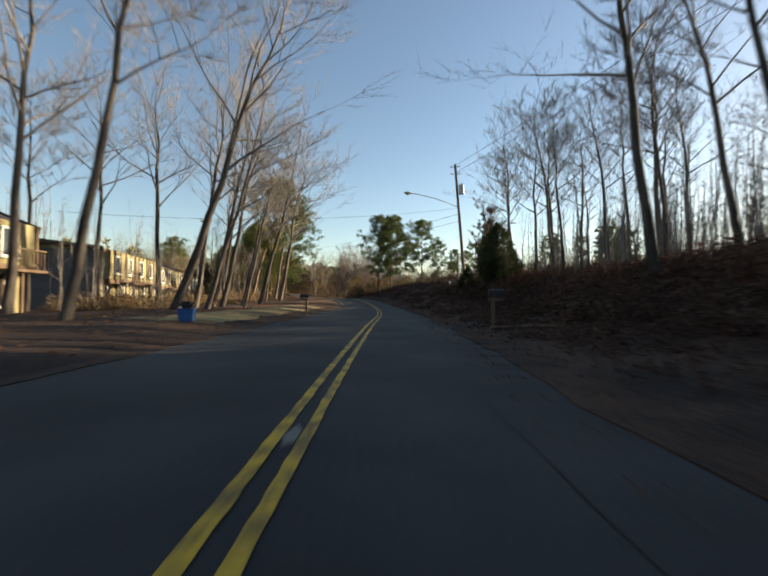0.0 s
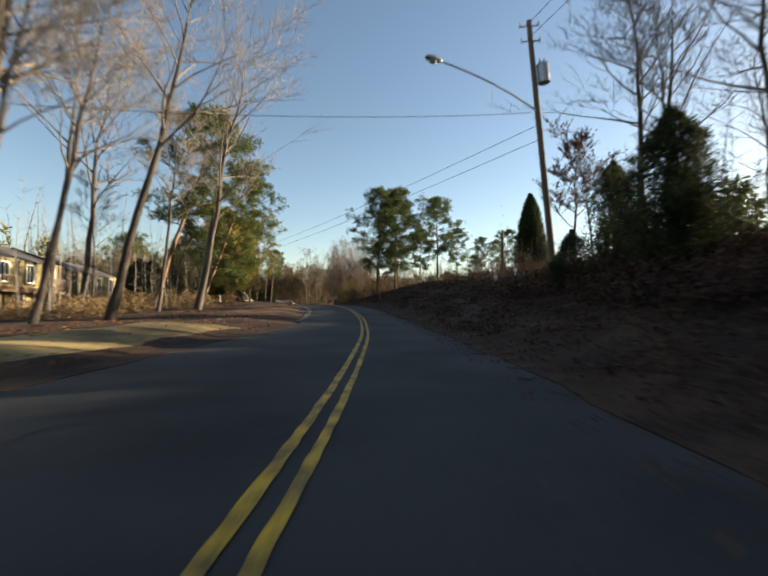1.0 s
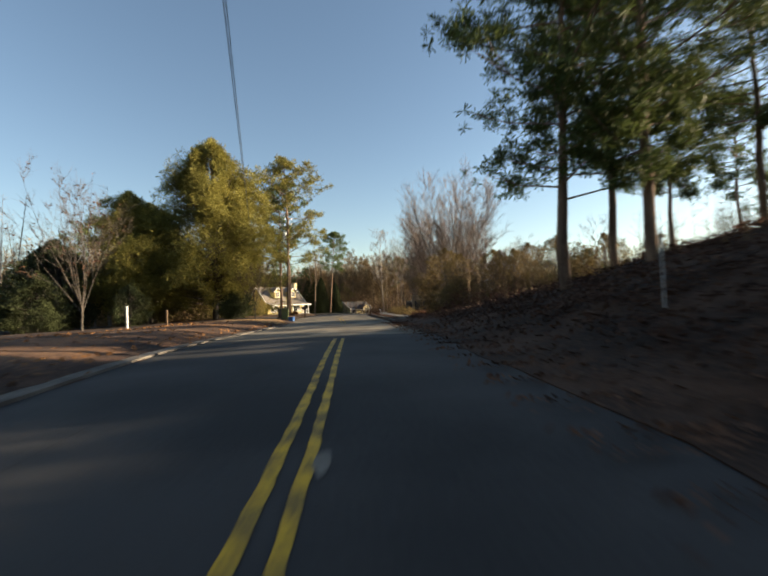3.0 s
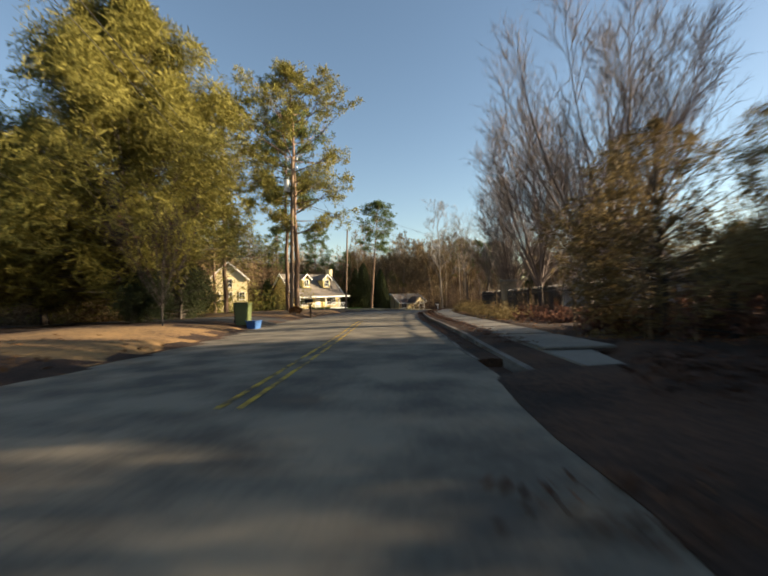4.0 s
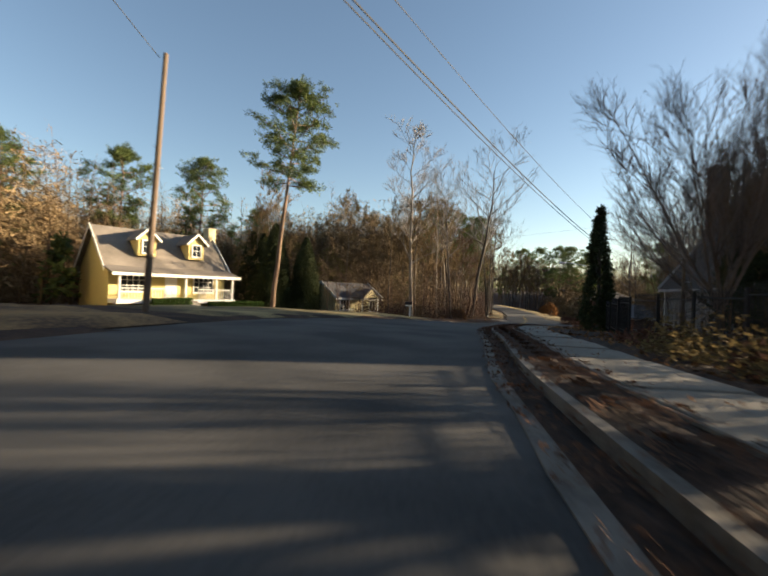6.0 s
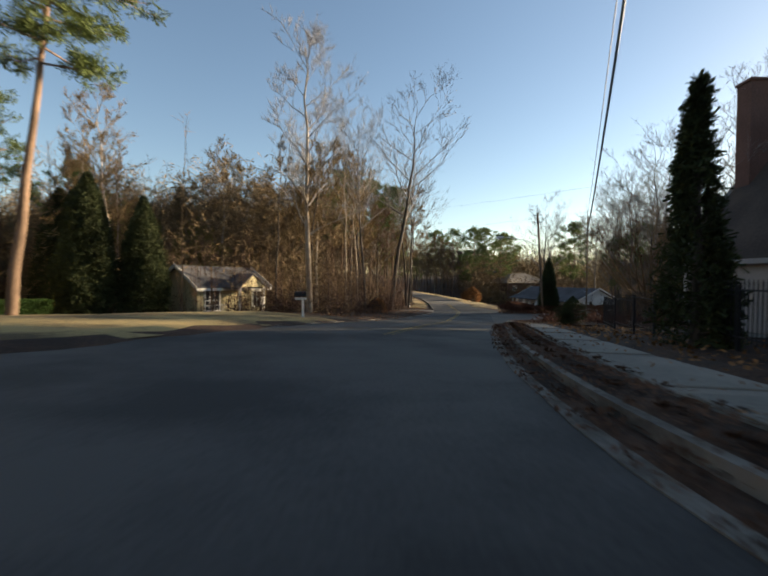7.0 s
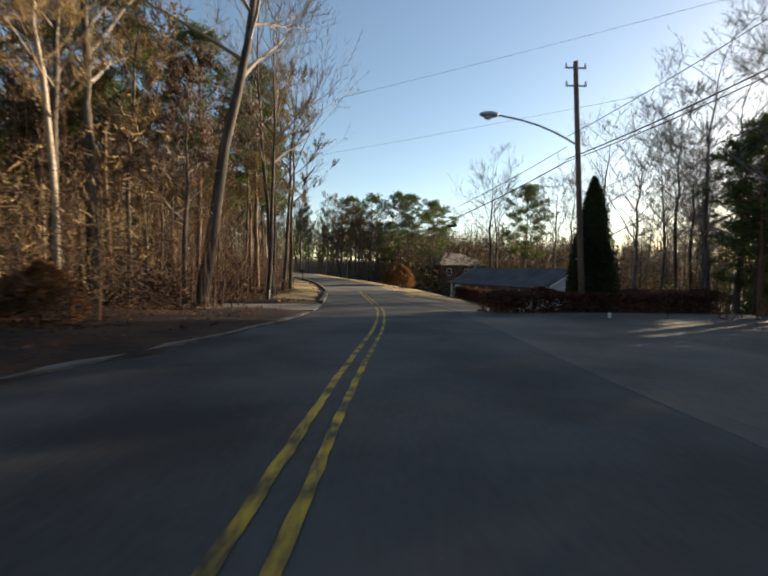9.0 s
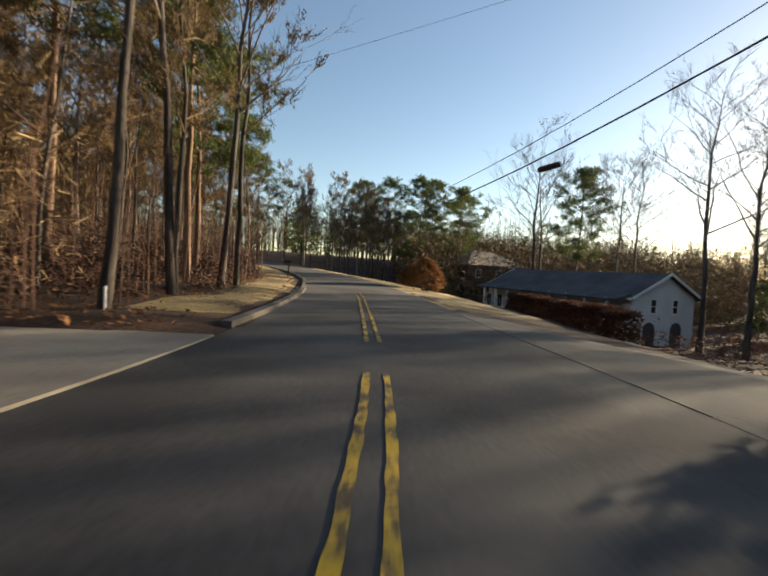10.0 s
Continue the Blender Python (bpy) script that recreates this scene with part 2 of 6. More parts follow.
# where paving lies, the ground sheet runs a little below it
SUNK = [(86.6, 148.4, lambda y: 0 * y, lambda y: half_right(y) + 2.35), (149.6, 166.0, lambda y: 0 * y, lambda y: half_right(y) + 11.6),
        (168.2, 176.6, lambda y: 0 * y, lambda y: half_right(y) + 1.0), (167.4, 170.8, lambda y: -half_left(y) - 6.0, lambda y: 0 * y)]


def ground_z(xy, rough=True):
    """Height of the land: bank on the right at first, level lots after it, a dip on the right at the end."""
    xy = np.atleast_2d(np.asarray(xy, float))
    s, l, zr = side(xy)
    y = xy[:, 1]
    z = zr.copy()
    r = np.maximum(l - half_right(y), 0)
    bank = np.interp(r, [0, 0.8, 4, 8.5, 12, 22, 40, 80], [0, 0.12, 1.2, 2.55, 3.0, 4.3, 5.0, 5.4])
    foot = np.interp(r, [0, 0.8, 3.5, 5.0, 8.0, 12, 22, 40, 80], [0, 0.06, 0.2, 0.45, 1.9, 2.5, 3.5, 4.4, 5.2])
    wf = np.interp(y, [22, 34], [1, 0])
    bank = bank * (1 - wf) + foot * wf
    flat = np.interp(r, [0, 1, 2.4, 4, 12, 60], [0.05, 0.16, 0.14, 0.05, 0.1, 0.3])
    dip = np.interp(r, [0, 2, 4, 6, 9, 20, 32, 60], [0.0, -0.22, -0.42, -0.75, -1.4, -3.8, -4.8, -4.8])
    wb = np.interp(y, [74, 90], [1, 0])
    wd = np.interp(y, [152, 168, 225, 250], [0, 1, 1, 0])
    z += wb * bank + (1 - wb - wd).clip(0, 1) * flat + wd * dip
    q = np.maximum(-l - half_left(y), 0)
    left = np.interp(q, [0, 0.5, 2.5, 8, 20, 60], [0.0, 0.08, 0.28, 0.3, 0.0, -0.4])
    left2 = np.interp(q, [0, 1, 6, 15, 30], [0.02, 0.1, 0.2, -0.3, -0.6])
    wl = np.interp(y, [95, 112], [1, 0])
    z += wl * left + (1 - wl) * left2
    far = np.interp(np.abs(l), [60, 300], [0, 1])
    z = z * (1 - far)
    z += np.interp(np.hypot(xy[:, 0] + 12, xy[:, 1] - 100), [120, 200, 420, 1500], [0, 1.5, 6, 9])
    z -= np.where((l < half_right(y)) & (-l < half_left(y)), 0.12, 0.0)
    for y0, y1, l0, l1 in SUNK:
        z = np.where((y > y0) & (y < y1) & (l > l0(y)) & (l < l1(y)), np.minimum(z, zr - 0.12), z)
    if rough:
        edge = np.clip(np.minimum(np.abs(l - half_right(y)), np.abs(-l - half_left(y))) / 2, 0, 1)
        out = (r + q) > 0
        bumps = np.array([noise.noise((p[0] * 0.35, p[1] * 0.35, 0)) * 0.12 + noise.noise((p[0] * 1.1, p[1] * 1.1, 5)) * 0.02 for p in xy])
        z += bumps * edge * out * (np.abs(z - zr + 0.12) > 0.01)
    return z


def gz(x, y):
    return float(ground_z([(x, y)], False)[0])


# ---- mesh helpers ----
def mesh(name, verts, faces, material, smooth=False):
    me = bpy.data.meshes.new(name)
    me.from_pydata([tuple(v) for v in verts], [], faces)
    me.materials.append(material)
    if smooth:
        me.polygons.foreach_set("use_smooth", [True] * len(me.polygons))
    me.update()
    return me


def piece(name, verts, faces, material, parent=None, label="", smooth=False, kind=""):
    ob = new(name, mesh(name, verts, faces, material, smooth))
    if parent is not None:
        ob.parent = parent
    return tagged(ob, label, kind=kind)


def part(name, bm, material, parent=None, label=""):
    me = bpy.data.meshes.new(name)
    bm.to_mesh(me)
    bm.free()
    me.materials.append(material)
    ob = new(name, me)
    if parent is not None:
        ob.parent = parent
    return tagged(ob, label)


def box(bm, c, size, m=None, bevel=0.0):
    g = bmesh.ops.create_cube(bm, size=1, matrix=(m or Matrix()) @ Matrix.Translation(c) @ Matrix.Diagonal((*size, 1)))
    if bevel:
        edges = list({e for v in g["verts"] for e in v.link_edges})
        bmesh.ops.bevel(bm, geom=edges, offset=bevel, segments=2, affect="EDGES")


def boxed(name, c, size, material, parent=None, label="", bevel=0.0, m=None):
    bm = bmesh.new()
    box(bm, c, size, m, bevel)
    return part(name, bm, material, parent, label)


def cyl(bm, p0, p1, r0, r1, n=12):
    p0, p1 = Vector(p0), Vector(p1)
    d = p1 - p0
    m = Matrix.Translation((p0 + p1) / 2) @ d.to_track_quat("Z", "Y").to_matrix().to_4x4()
    bmesh.ops.create_cone(bm, cap_ends=True, segments=n, radius1=r0, radius2=r1, depth=d.length, matrix=m)


def rod(name, p0, p1, r0, r1, material, parent=None, label="", n=12):
    bm = bmesh.new()
    cyl(bm, p0, p1, r0, r1, n)
    return part(name, bm, material, parent, label)


def thing(name, x, y, z=None, yaw=0.0, label="", category="", group=""):
    ob = new(name)
    ob.empty_display_size = 0.2
    ob.matrix_world = pose(x, y, gz(x, y) if z is None else z, 0, 0, yaw)
    return tagged(ob, label, category, group)


class Tubes:
    """Collects tapered tubes in one mesh."""

    def __init__(self):
        self.v, self.f = [], []

    def path(self, pts, radii, n=5):
        start = len(self.v)
        pts = [Vector(p) for p in pts]
        for i, p in enumerate(pts):
            d = (pts[min(i + 1, len(pts) - 1)] - pts[max(i - 1, 0)]).normalized()
            u = d.cross(Vector((0.31, 0.83, 0.46))).normalized()
            w = d.cross(u)
            for k in range(n):
                a = 2 * math.pi * k / n
                self.v.append(p + (u * math.cos(a) + w * math.sin(a)) * radii[i])
        for i in range(len(pts) - 1):
            for k in range(n):
                a0, a1 = start + i * n + k, start + i * n + (k + 1) % n
                self.f.append((a0, a1, a1 + n, a0 + n))

    def twig(self, p0, p1, r):
        """A thin three-sided spike."""
        p0, p1 = Vector(p0), Vector(p1)
        d = (p1 - p0).normalized()
        u = d.cross(Vector((0.31, 0.83, 0.46))).normalized() * r
        w = d.cross(u)
        i = len(self.v)
        self.v += [p0 + u, p0 - u * 0.5 + w * 0.87, p0 - u * 0.5 - w * 0.87, p1]
        self.f += [(i, i + 1, i + 3), (i + 1, i + 2, i + 3), (i + 2, i, i + 3)]


# ---- ground: one sheet to the horizon ----
def axis(lo, hi, step, far_lo, far_hi):
    core = list(np.arange(lo, hi + step / 2, step))
    out, s, v = [], step, lo
    while v > far_lo:
        s *= 1.25
        v -= s
        out.append(v)
    up, s, v = [], step, hi
    while v < far_hi:
        s *= 1.25
        v += s
        up.append(v)
    return np.array(out[::-1] + core + up)


xs, ys = axis(-46, 34, 0.8, -1800, 1800), axis(-6, 214, 0.8, -1800, 1900)
gx, gy = np.meshgrid(xs, ys)
pts = np.stack([gx.ravel(), gy.ravel()], 1)
gzs = ground_z(pts)
nx, ny = len(xs), len(ys)
faces = [(j * nx + i, j * nx + i + 1, (j + 1) * nx + i + 1, (j + 1) * nx + i) for j in range(ny - 1) for i in range(nx - 1)]
ground = piece("ground", np.c_[pts, gzs], faces, LITTER, smooth=True)
tagged(ground, "brown ground covered with fallen leaves and dead grass", "ground", kind="structure")


def strip(name, material, lo, hi, y0, y1, lift, label, category, step=1, crown=0.0, kind="structure", parent=None, fall=0.0):
    """A band along the road between two offsets (functions of y), lift metres over the road, with a skirt of thickness."""
    v, f = [], []
    ids = [i for i in range(0, len(LINE), step) if y0 <= LINE[i, 1] <= y1]
    for i in ids:
        a, b = (q(LINE[i, 1]) if callable(q) else q for q in (lo, hi))
        cols = [a, (a + b) / 2, b]
        up = lift(LINE[i, 1]) if callable(lift) else lift
        ring = [(a, -0.15)] + [(c, up + (crown if n == 1 else 0) - fall * (n / 2) ** 2) for n, c in enumerate(cols)] + [(b, -0.15 - fall)]
        for c, dz in ring:
            p = LINE[i] + c * RIGHT[i]
            v.append((p[0], p[1], ZL[i] + dz))
    for k in range(len(ids) - 1):
        for c in range(4):
            f.append((k * 5 + c, k * 5 + c + 1, k * 5 + c + 6, k * 5 + c + 5))
    f += [(4, 3, 2, 1, 0), tuple(range(len(v) - 5, len(v)))]
    ob = piece(name, v, f, material, parent, smooth=False)
    return tagged(ob, label, category, kind=kind) if parent is None else ob


road = strip("road", ASPHALT, lambda y: -half_left(y), half_right, -60, 73.0, 0.0, "dark asphalt two-lane road", "road", crown=0.03)
# ends where the road turns shady, so the sunlit tone stops there
road_2 = strip("road_2", ASPHALT_OLD_SUNLIT, lambda y: -half_left(y), half_right, 72.0, 111.0, 0.004, "older grey asphalt road, toned paler for its sunlit stretch", "road", crown=0.03)
road_3 = strip("road_3", ASPHALT_MID, lambda y: -half_left(y), half_right, 110.0, 255, 0.0, "dark asphalt two-lane road past the junction", "road", crown=0.03)


def edge_line(name, off, w, y0, y1, paint, label):
    """A painted line with slightly ragged edges."""
    g = random.Random(int(y0 * 7 + off * 100))
    v = []
    ids = [i for i in range(len(LINE)) if y0 <= LINE[i, 1] <= y1]
    for i in ids[:-1]:
        for q in range(6):
            u = q / 6
            mid, rt, z = LINE[i] * (1 - u) + LINE[i + 1] * u, RIGHT[i] * (1 - u) + RIGHT[i + 1] * u, ZL[i] * (1 - u) + ZL[i + 1] * u
            for c in (off - w / 2, off + w / 2):
                p = mid + (c + g.uniform(-0.008, 0.008)) * rt
                v.append((p[0], p[1], z + 0.03 - abs(c) * 0.01 + 0.006))
    f = [(2 * k, 2 * k + 1, 2 * k + 3, 2 * k + 2) for k in range(len(v) // 2 - 1)]
    return piece(name, v, f, paint, road, label)


for y0, y1, left, right in ((-60, 72, PAINT, PAINT), (83, 101.5, PAINT_WORN, PAINT_WORN), (136.5, 151, PAINT_WORN, PAINT_FAINT), (150.9, 169.0, PAINT_WORN, PAINT_WORN), (170.05, 184, PAINT_WORN, PAINT_WORN)):
    wide = 0.095 if y0 < 0 else 0.075
    text = {PAINT: "yellow centre line paint", PAINT_WORN: "worn yellow centre line paint", PAINT_FAINT: "nearly worn off yellow line paint"}
    edge_line("centre_line_left", -0.105, wide, y0, y1, left, text[left])
    edge_line("centre_line_right", 0.105, wide * 0.92, y0, y1, right, text[right])


def road_patch(name, y, off, lx, ly, material, label, seed):
    """A flat irregular patch on the asphalt."""
    g = random.Random(seed)
    i = int(np.abs(LINE[:, 1] - y).argmin())
    v = []
    for k in range(14):
        a = 2 * math.pi * k / 14
        s = g.uniform(0.75, 1.15)
        p = LINE[i] + (off + lx * s * math.cos(a)) * RIGHT[i] + ly * s * math.sin(a) * TAN[i]
        _, l, zr = side([p])
        v.append((p[0], p[1], zr[0] + 0.03 * (1 - min(abs(l[0]) / 3, 1)) + 0.008))
    piece(name, v, [tuple(range(14))], material, road, label)


road_patch("patch", 13.0, 0.42, 0.1, 0.2, TAR, "dark tar patch", 1)
road_patch("patch", 13.25, 0.2, 0.07, 0.15, TAR, "dark tar patch", 6)
road_patch("patch", 13.3, -1.15, 0.12, 0.14, TAR, "dark tar patch", 2)
road_patch("patch", 3.3, 0.0, 0.06, 0.2, CONCRETE, "pale patch in the paint", 3)
road_patch("patch", 62.35, 0.2, 0.06, 0.24, CONCRETE, "pale patch in the paint", 4)
road_patch("patch", 148.5, -1.4, 0.1, 0.12, TAR, "dark tar patch", 5)
for k, (y, off) in enumerate(((9, 1.4), (20, -2.2), (47, 1.6), (97, -0.5), (99.5, 1.3), (108, 1.0), (142, -1.7), (157, 1.6), (168, 1.9), (172, -1.2))):
    v, f = [], []
    g = random.Random(k + 40)
    for n in range(14):
        i = int(np.abs(LINE[:, 1] - y - n * 0.35).argmin())
        off += g.uniform(-0.12, 0.12)
        for c in (off, off + g.uniform(0.006, 0.016)):
            p = LINE[i] + c * RIGHT[i] + TAN[i] * (n * 0.35 % 1)
            v.append((p[0], p[1], ZL[i] + 0.03 * (1 - min(abs(c) / 3, 1)) + 0.006))
    f = [(2 * n, 2 * n + 1, 2 * n + 3, 2 * n + 2) for n in range(13)]
    piece("crack", v, f, ASPHALT_REPAIR, road, "dark sealed crack")

for k, (y0, y1, off) in enumerate(((-2, 20, 1.75), (24, 52, 1.5), (50, 71, -1.9), (172, 184, -1.3))):
    g = random.Random(k + 90)
    v = []
    for i in [i for i in range(len(LINE)) if y0 <= LINE[i, 1] <= y1]:
        c = off + 0.12 * math.sin(i * 0.37 + k) + g.uniform(-0.03, 0.03)
        for q in (0, g.uniform(0.006, 0.018)):
            p = LINE[i] + (c + q) * RIGHT[i]
            v.append((p[0], p[1], ZL[i] + 0.03 * (1 - min(abs(c) / 3, 1)) + 0.006))
    piece("seam", v, [(2 * n, 2 * n + 1, 2 * n + 3, 2 * n + 2) for n in range(len(v) // 2 - 1)], ASPHALT_REPAIR, road, "dark sealed seam along the lane")
# leaves and soil that creep over the road's edges
def creep(y, k):
    return 0.06 * math.sin(y * 0.9 + k) + 0.05 * math.sin(y * 2.3 + 2 * k)


strip("edge_litter", LITTER, lambda y: half_right(y) - 0.22 + creep(y, 1), lambda y: half_right(y) + 0.5, -10, 85, 0.014, "leaf litter that creeps over the road edge", "leaf litter")
strip("edge_litter_left", LITTER, lambda y: -half_left(y) - 0.5, lambda y: -half_left(y) + 0.2 + creep(y, 2), -10, 41, 0.014, "leaf litter that creeps over the road edge", "leaf litter")
strip("edge_litter_wood", LITTER, lambda y: -half_left(y) - 0.5, lambda y: -half_left(y) - 0.2 + creep(y, 3), 139, 166, 0.05, "leaf litter at the edge of the wood", "leaf litter")

# kerb with gutter on the right from the fence on, verge and pavement
hr = half_right
gutter = strip("gutter", WEATHERED, lambda y: hr(y) - 0.02 + 0.025 * math.sin(y * 1.7), lambda y: hr(y) + float(np.interp(y, [104, 114], [0.04, 0.17])) + 0.03 * math.sin(y * 2.9 + 1), 86, 149, 0.012, "pale worn concrete gutter edge beside the road", "gutter")
gutter_leaves = strip("gutter_leaves", LITTER, lambda y: hr(y) + float(np.interp(y, [104, 114], [0.03, 0.12])), lambda y: hr(y) + 0.42, 86, 149, 0.008, "dark leaf litter packed in the gutter", "gutter", crown=0.025)
kerb = strip("kerb", WEATHERED, lambda y: hr(y) + 0.42, lambda y: hr(y) + 0.53, 83, 149, lambda y: float(np.interp(y, [83, 90], [0.0, 0.13])), "weathered concrete kerb behind the gutter", "kerb")
verge = strip("verge", LITTER, lambda y: hr(y) + 0.53, lambda y: hr(y) + 1.18, 83, 149, lambda y: float(np.interp(y, [83, 90], [0.02, 0.11])), "leaf-covered strip between kerb and pavement", "verge", crown=0.04)
pavement = strip("pavement", CONCRETE, lambda y: hr(y) + 1.18, lambda y: hr(y) + float(np.interp(y, [83, 89], [1.3, 2.4])), 83, 149, lambda y: float(np.interp(y, [83, 90], [0.05, 0.14])), "concrete pavement beside the verge", "pavement")
kerb_left = strip("kerb_left", WEATHERED, lambda y: -half_left(y) - 0.28, lambda y: -half_left(y) + 0.02, 42, 84, 0.05, "low concrete kerb along the verge", "kerb")
driveway = strip("driveway", APRON, lambda y: hr(y) - 0.02, lambda y: hr(y) + 12.0, 147.4, 168.9, 0.003, "wide concrete driveway apron", "driveway")
driveway_2 = strip("driveway_2", ASPHALT_MID, lambda y: hr(y) - 0.02, lambda y: hr(y) + float(np.interp(y, [168, 178], [6.0, 2.0])), 167.6, 178.4, 0.007, "asphalt drive that leads down to the white house", "driveway", fall=0.4)
driveway_left = strip("driveway_left", CONCRETE, lambda y: -half_left(y) - 6.5, lambda y: -half_left(y) + 0.02, 166.2, 171.6, 0.03, "concrete driveway at the edge of the wood", "driveway")
kerb_wood = strip("kerb_wood", WEATHERED, lambda y: -half_left(y) - 0.22, lambda y: -half_left(y) + 0.02, 138, 166.2, 0.04, "low pale kerb along the edge of the wood", "kerb")
kerb_end = strip("kerb_end", CONCRETE_DARK, lambda y: -half_left(y) - 0.2, lambda y: -half_left(y), 171.2, 212, 0.13, "dark kerb along the grass verge", "kerb")


def land(name, material, y0, y1, lo, hi, lift, label, category, step=0.8):
    """A bed of its own surface laid on the ground between two offsets of the road, with a ragged rim that dips under."""
    ids = [i for i in range(len(LINE)) if y0 <= LINE[i, 1] <= y1]
    a0, b0 = (q if callable(q) else (lambda y, q=q: q) for q in (lo, hi))
    n = max(int(abs(b0(y0) - a0(y0)) / step), 2)
    xy, up = [], []
    for k, i in enumerate(ids):
        for c in range(n + 1):
            u = c / n
            off = a0(LINE[i, 1]) * (1 - u) + b0(LINE[i, 1]) * u
            p = LINE[i] + off * RIGHT[i]
            rim = c in (0, n) or k in (0, len(ids) - 1)
            jit = noise.noise((p[0] * 0.7, p[1] * 0.7, 3)) * 0.7
            p = p + (RIGHT[i] * jit if c not in (0, n) else 0)
            xy.append(p)
            up.append(-0.05 if rim else lift + 0.05 * noise.noise((p[0] * 1.3, p[1] * 1.3, 9)))
    z = ground_z(xy) + np.array(up)
    f = [(k * (n + 1) + c, k * (n + 1) + c + 1, (k + 1) * (n + 1) + c + 1, (k + 1) * (n + 1) + c) for k in range(len(ids) - 1) for c in range(n)]
    ob = piece(name, np.c_[np.array(xy), z], f, material, smooth=True)
    return tagged(ob, label, category, kind="structure")


land("lawn_verge", DRYGRASS, 12, 38, lambda y: -half_left(y) - 4.5, lambda y: -half_left(y) - 0.6, 0.05, "dormant tan grass on the verge", "grass")
land("straw_bed", STRAW_DARK, 44, 88, lambda y: -half_left(y) - 5.5, lambda y: -half_left(y) - 0.3, 0.05, "russet pine straw and leaves on the verge, darkened as in shade", "pine straw")
land("straw_bed_2", STRAW, 86, 97.5, lambda y: -half_left(y) - 6.5, lambda y: -half_left(y) - 0.1, 0.05, "orange pine straw under the evergreens", "pine straw")
land("straw_bed_3", STRAW, 104.5, 123, lambda y: -half_left(y) - 11, lambda y: -half_left(y) - 0.1, 0.12, "orange pine straw mound at the junction", "pine straw")
land("lawn_left", DRYGRASS, 124, 147, lambda y: -half_left(y) - 16, lambda y: -half_left(y) - 0.1, 0.05, "dormant lawn before the yellow cottage", "grass")
land("lawn_end", DRYGRASS, 172, 214, lambda y: -half_left(y) - 3.2, lambda y: -half_left(y) - 0.25, 0.05, "sunlit dormant grass beside the kerb", "grass")
land("lawn_right", DRYGRASS, 178, 216, lambda y: hr(y) + 0.1, lambda y: hr(y) + 5.0, 0.05, "sunlit dormant grass strip along the road", "grass")


def lane(name, pts, width, material, label, category, lift=0.05):
    """A flat strip through places in plan, laid on the ground."""
    line = smooth_line(pts, 1.0)
    t = np.gradient(line, axis=0)
    t /= np.linalg.norm(t, axis=1)[:, None]
    r = np.stack([t[:, 1], -t[:, 0]], 1)
    v = []
    for c in (-0.5, -0.17, 0.17, 0.5):
        p = line + r * width * c
        v.append(np.c_[p, np.maximum(ground_z(p, False), side(p)[2] - 0.06) + lift])
    n = len(line)
    f = [(k * n + i, k * n + i + 1, (k + 1) * n + i + 1, (k + 1) * n + i) for k in range(3) for i in range(n - 1)]
    return tagged(piece(name, np.concatenate(v), f, material), label, category, kind="structure")


lane("bank_drive", [(2.1, 16.0), (5.5, 16.3), (9.5, 17.2), (16, 20)], 2.2, GRAVEL, "gravel drive that leaves the road past the mailbox", "driveway", 0.03)
lane("side_street", [(-19.5, 99.5), (-30, 97.5), (-50, 93), (-90, 85)], 6.0, ASPHALT, "grey asphalt side street", "road", 0.03)


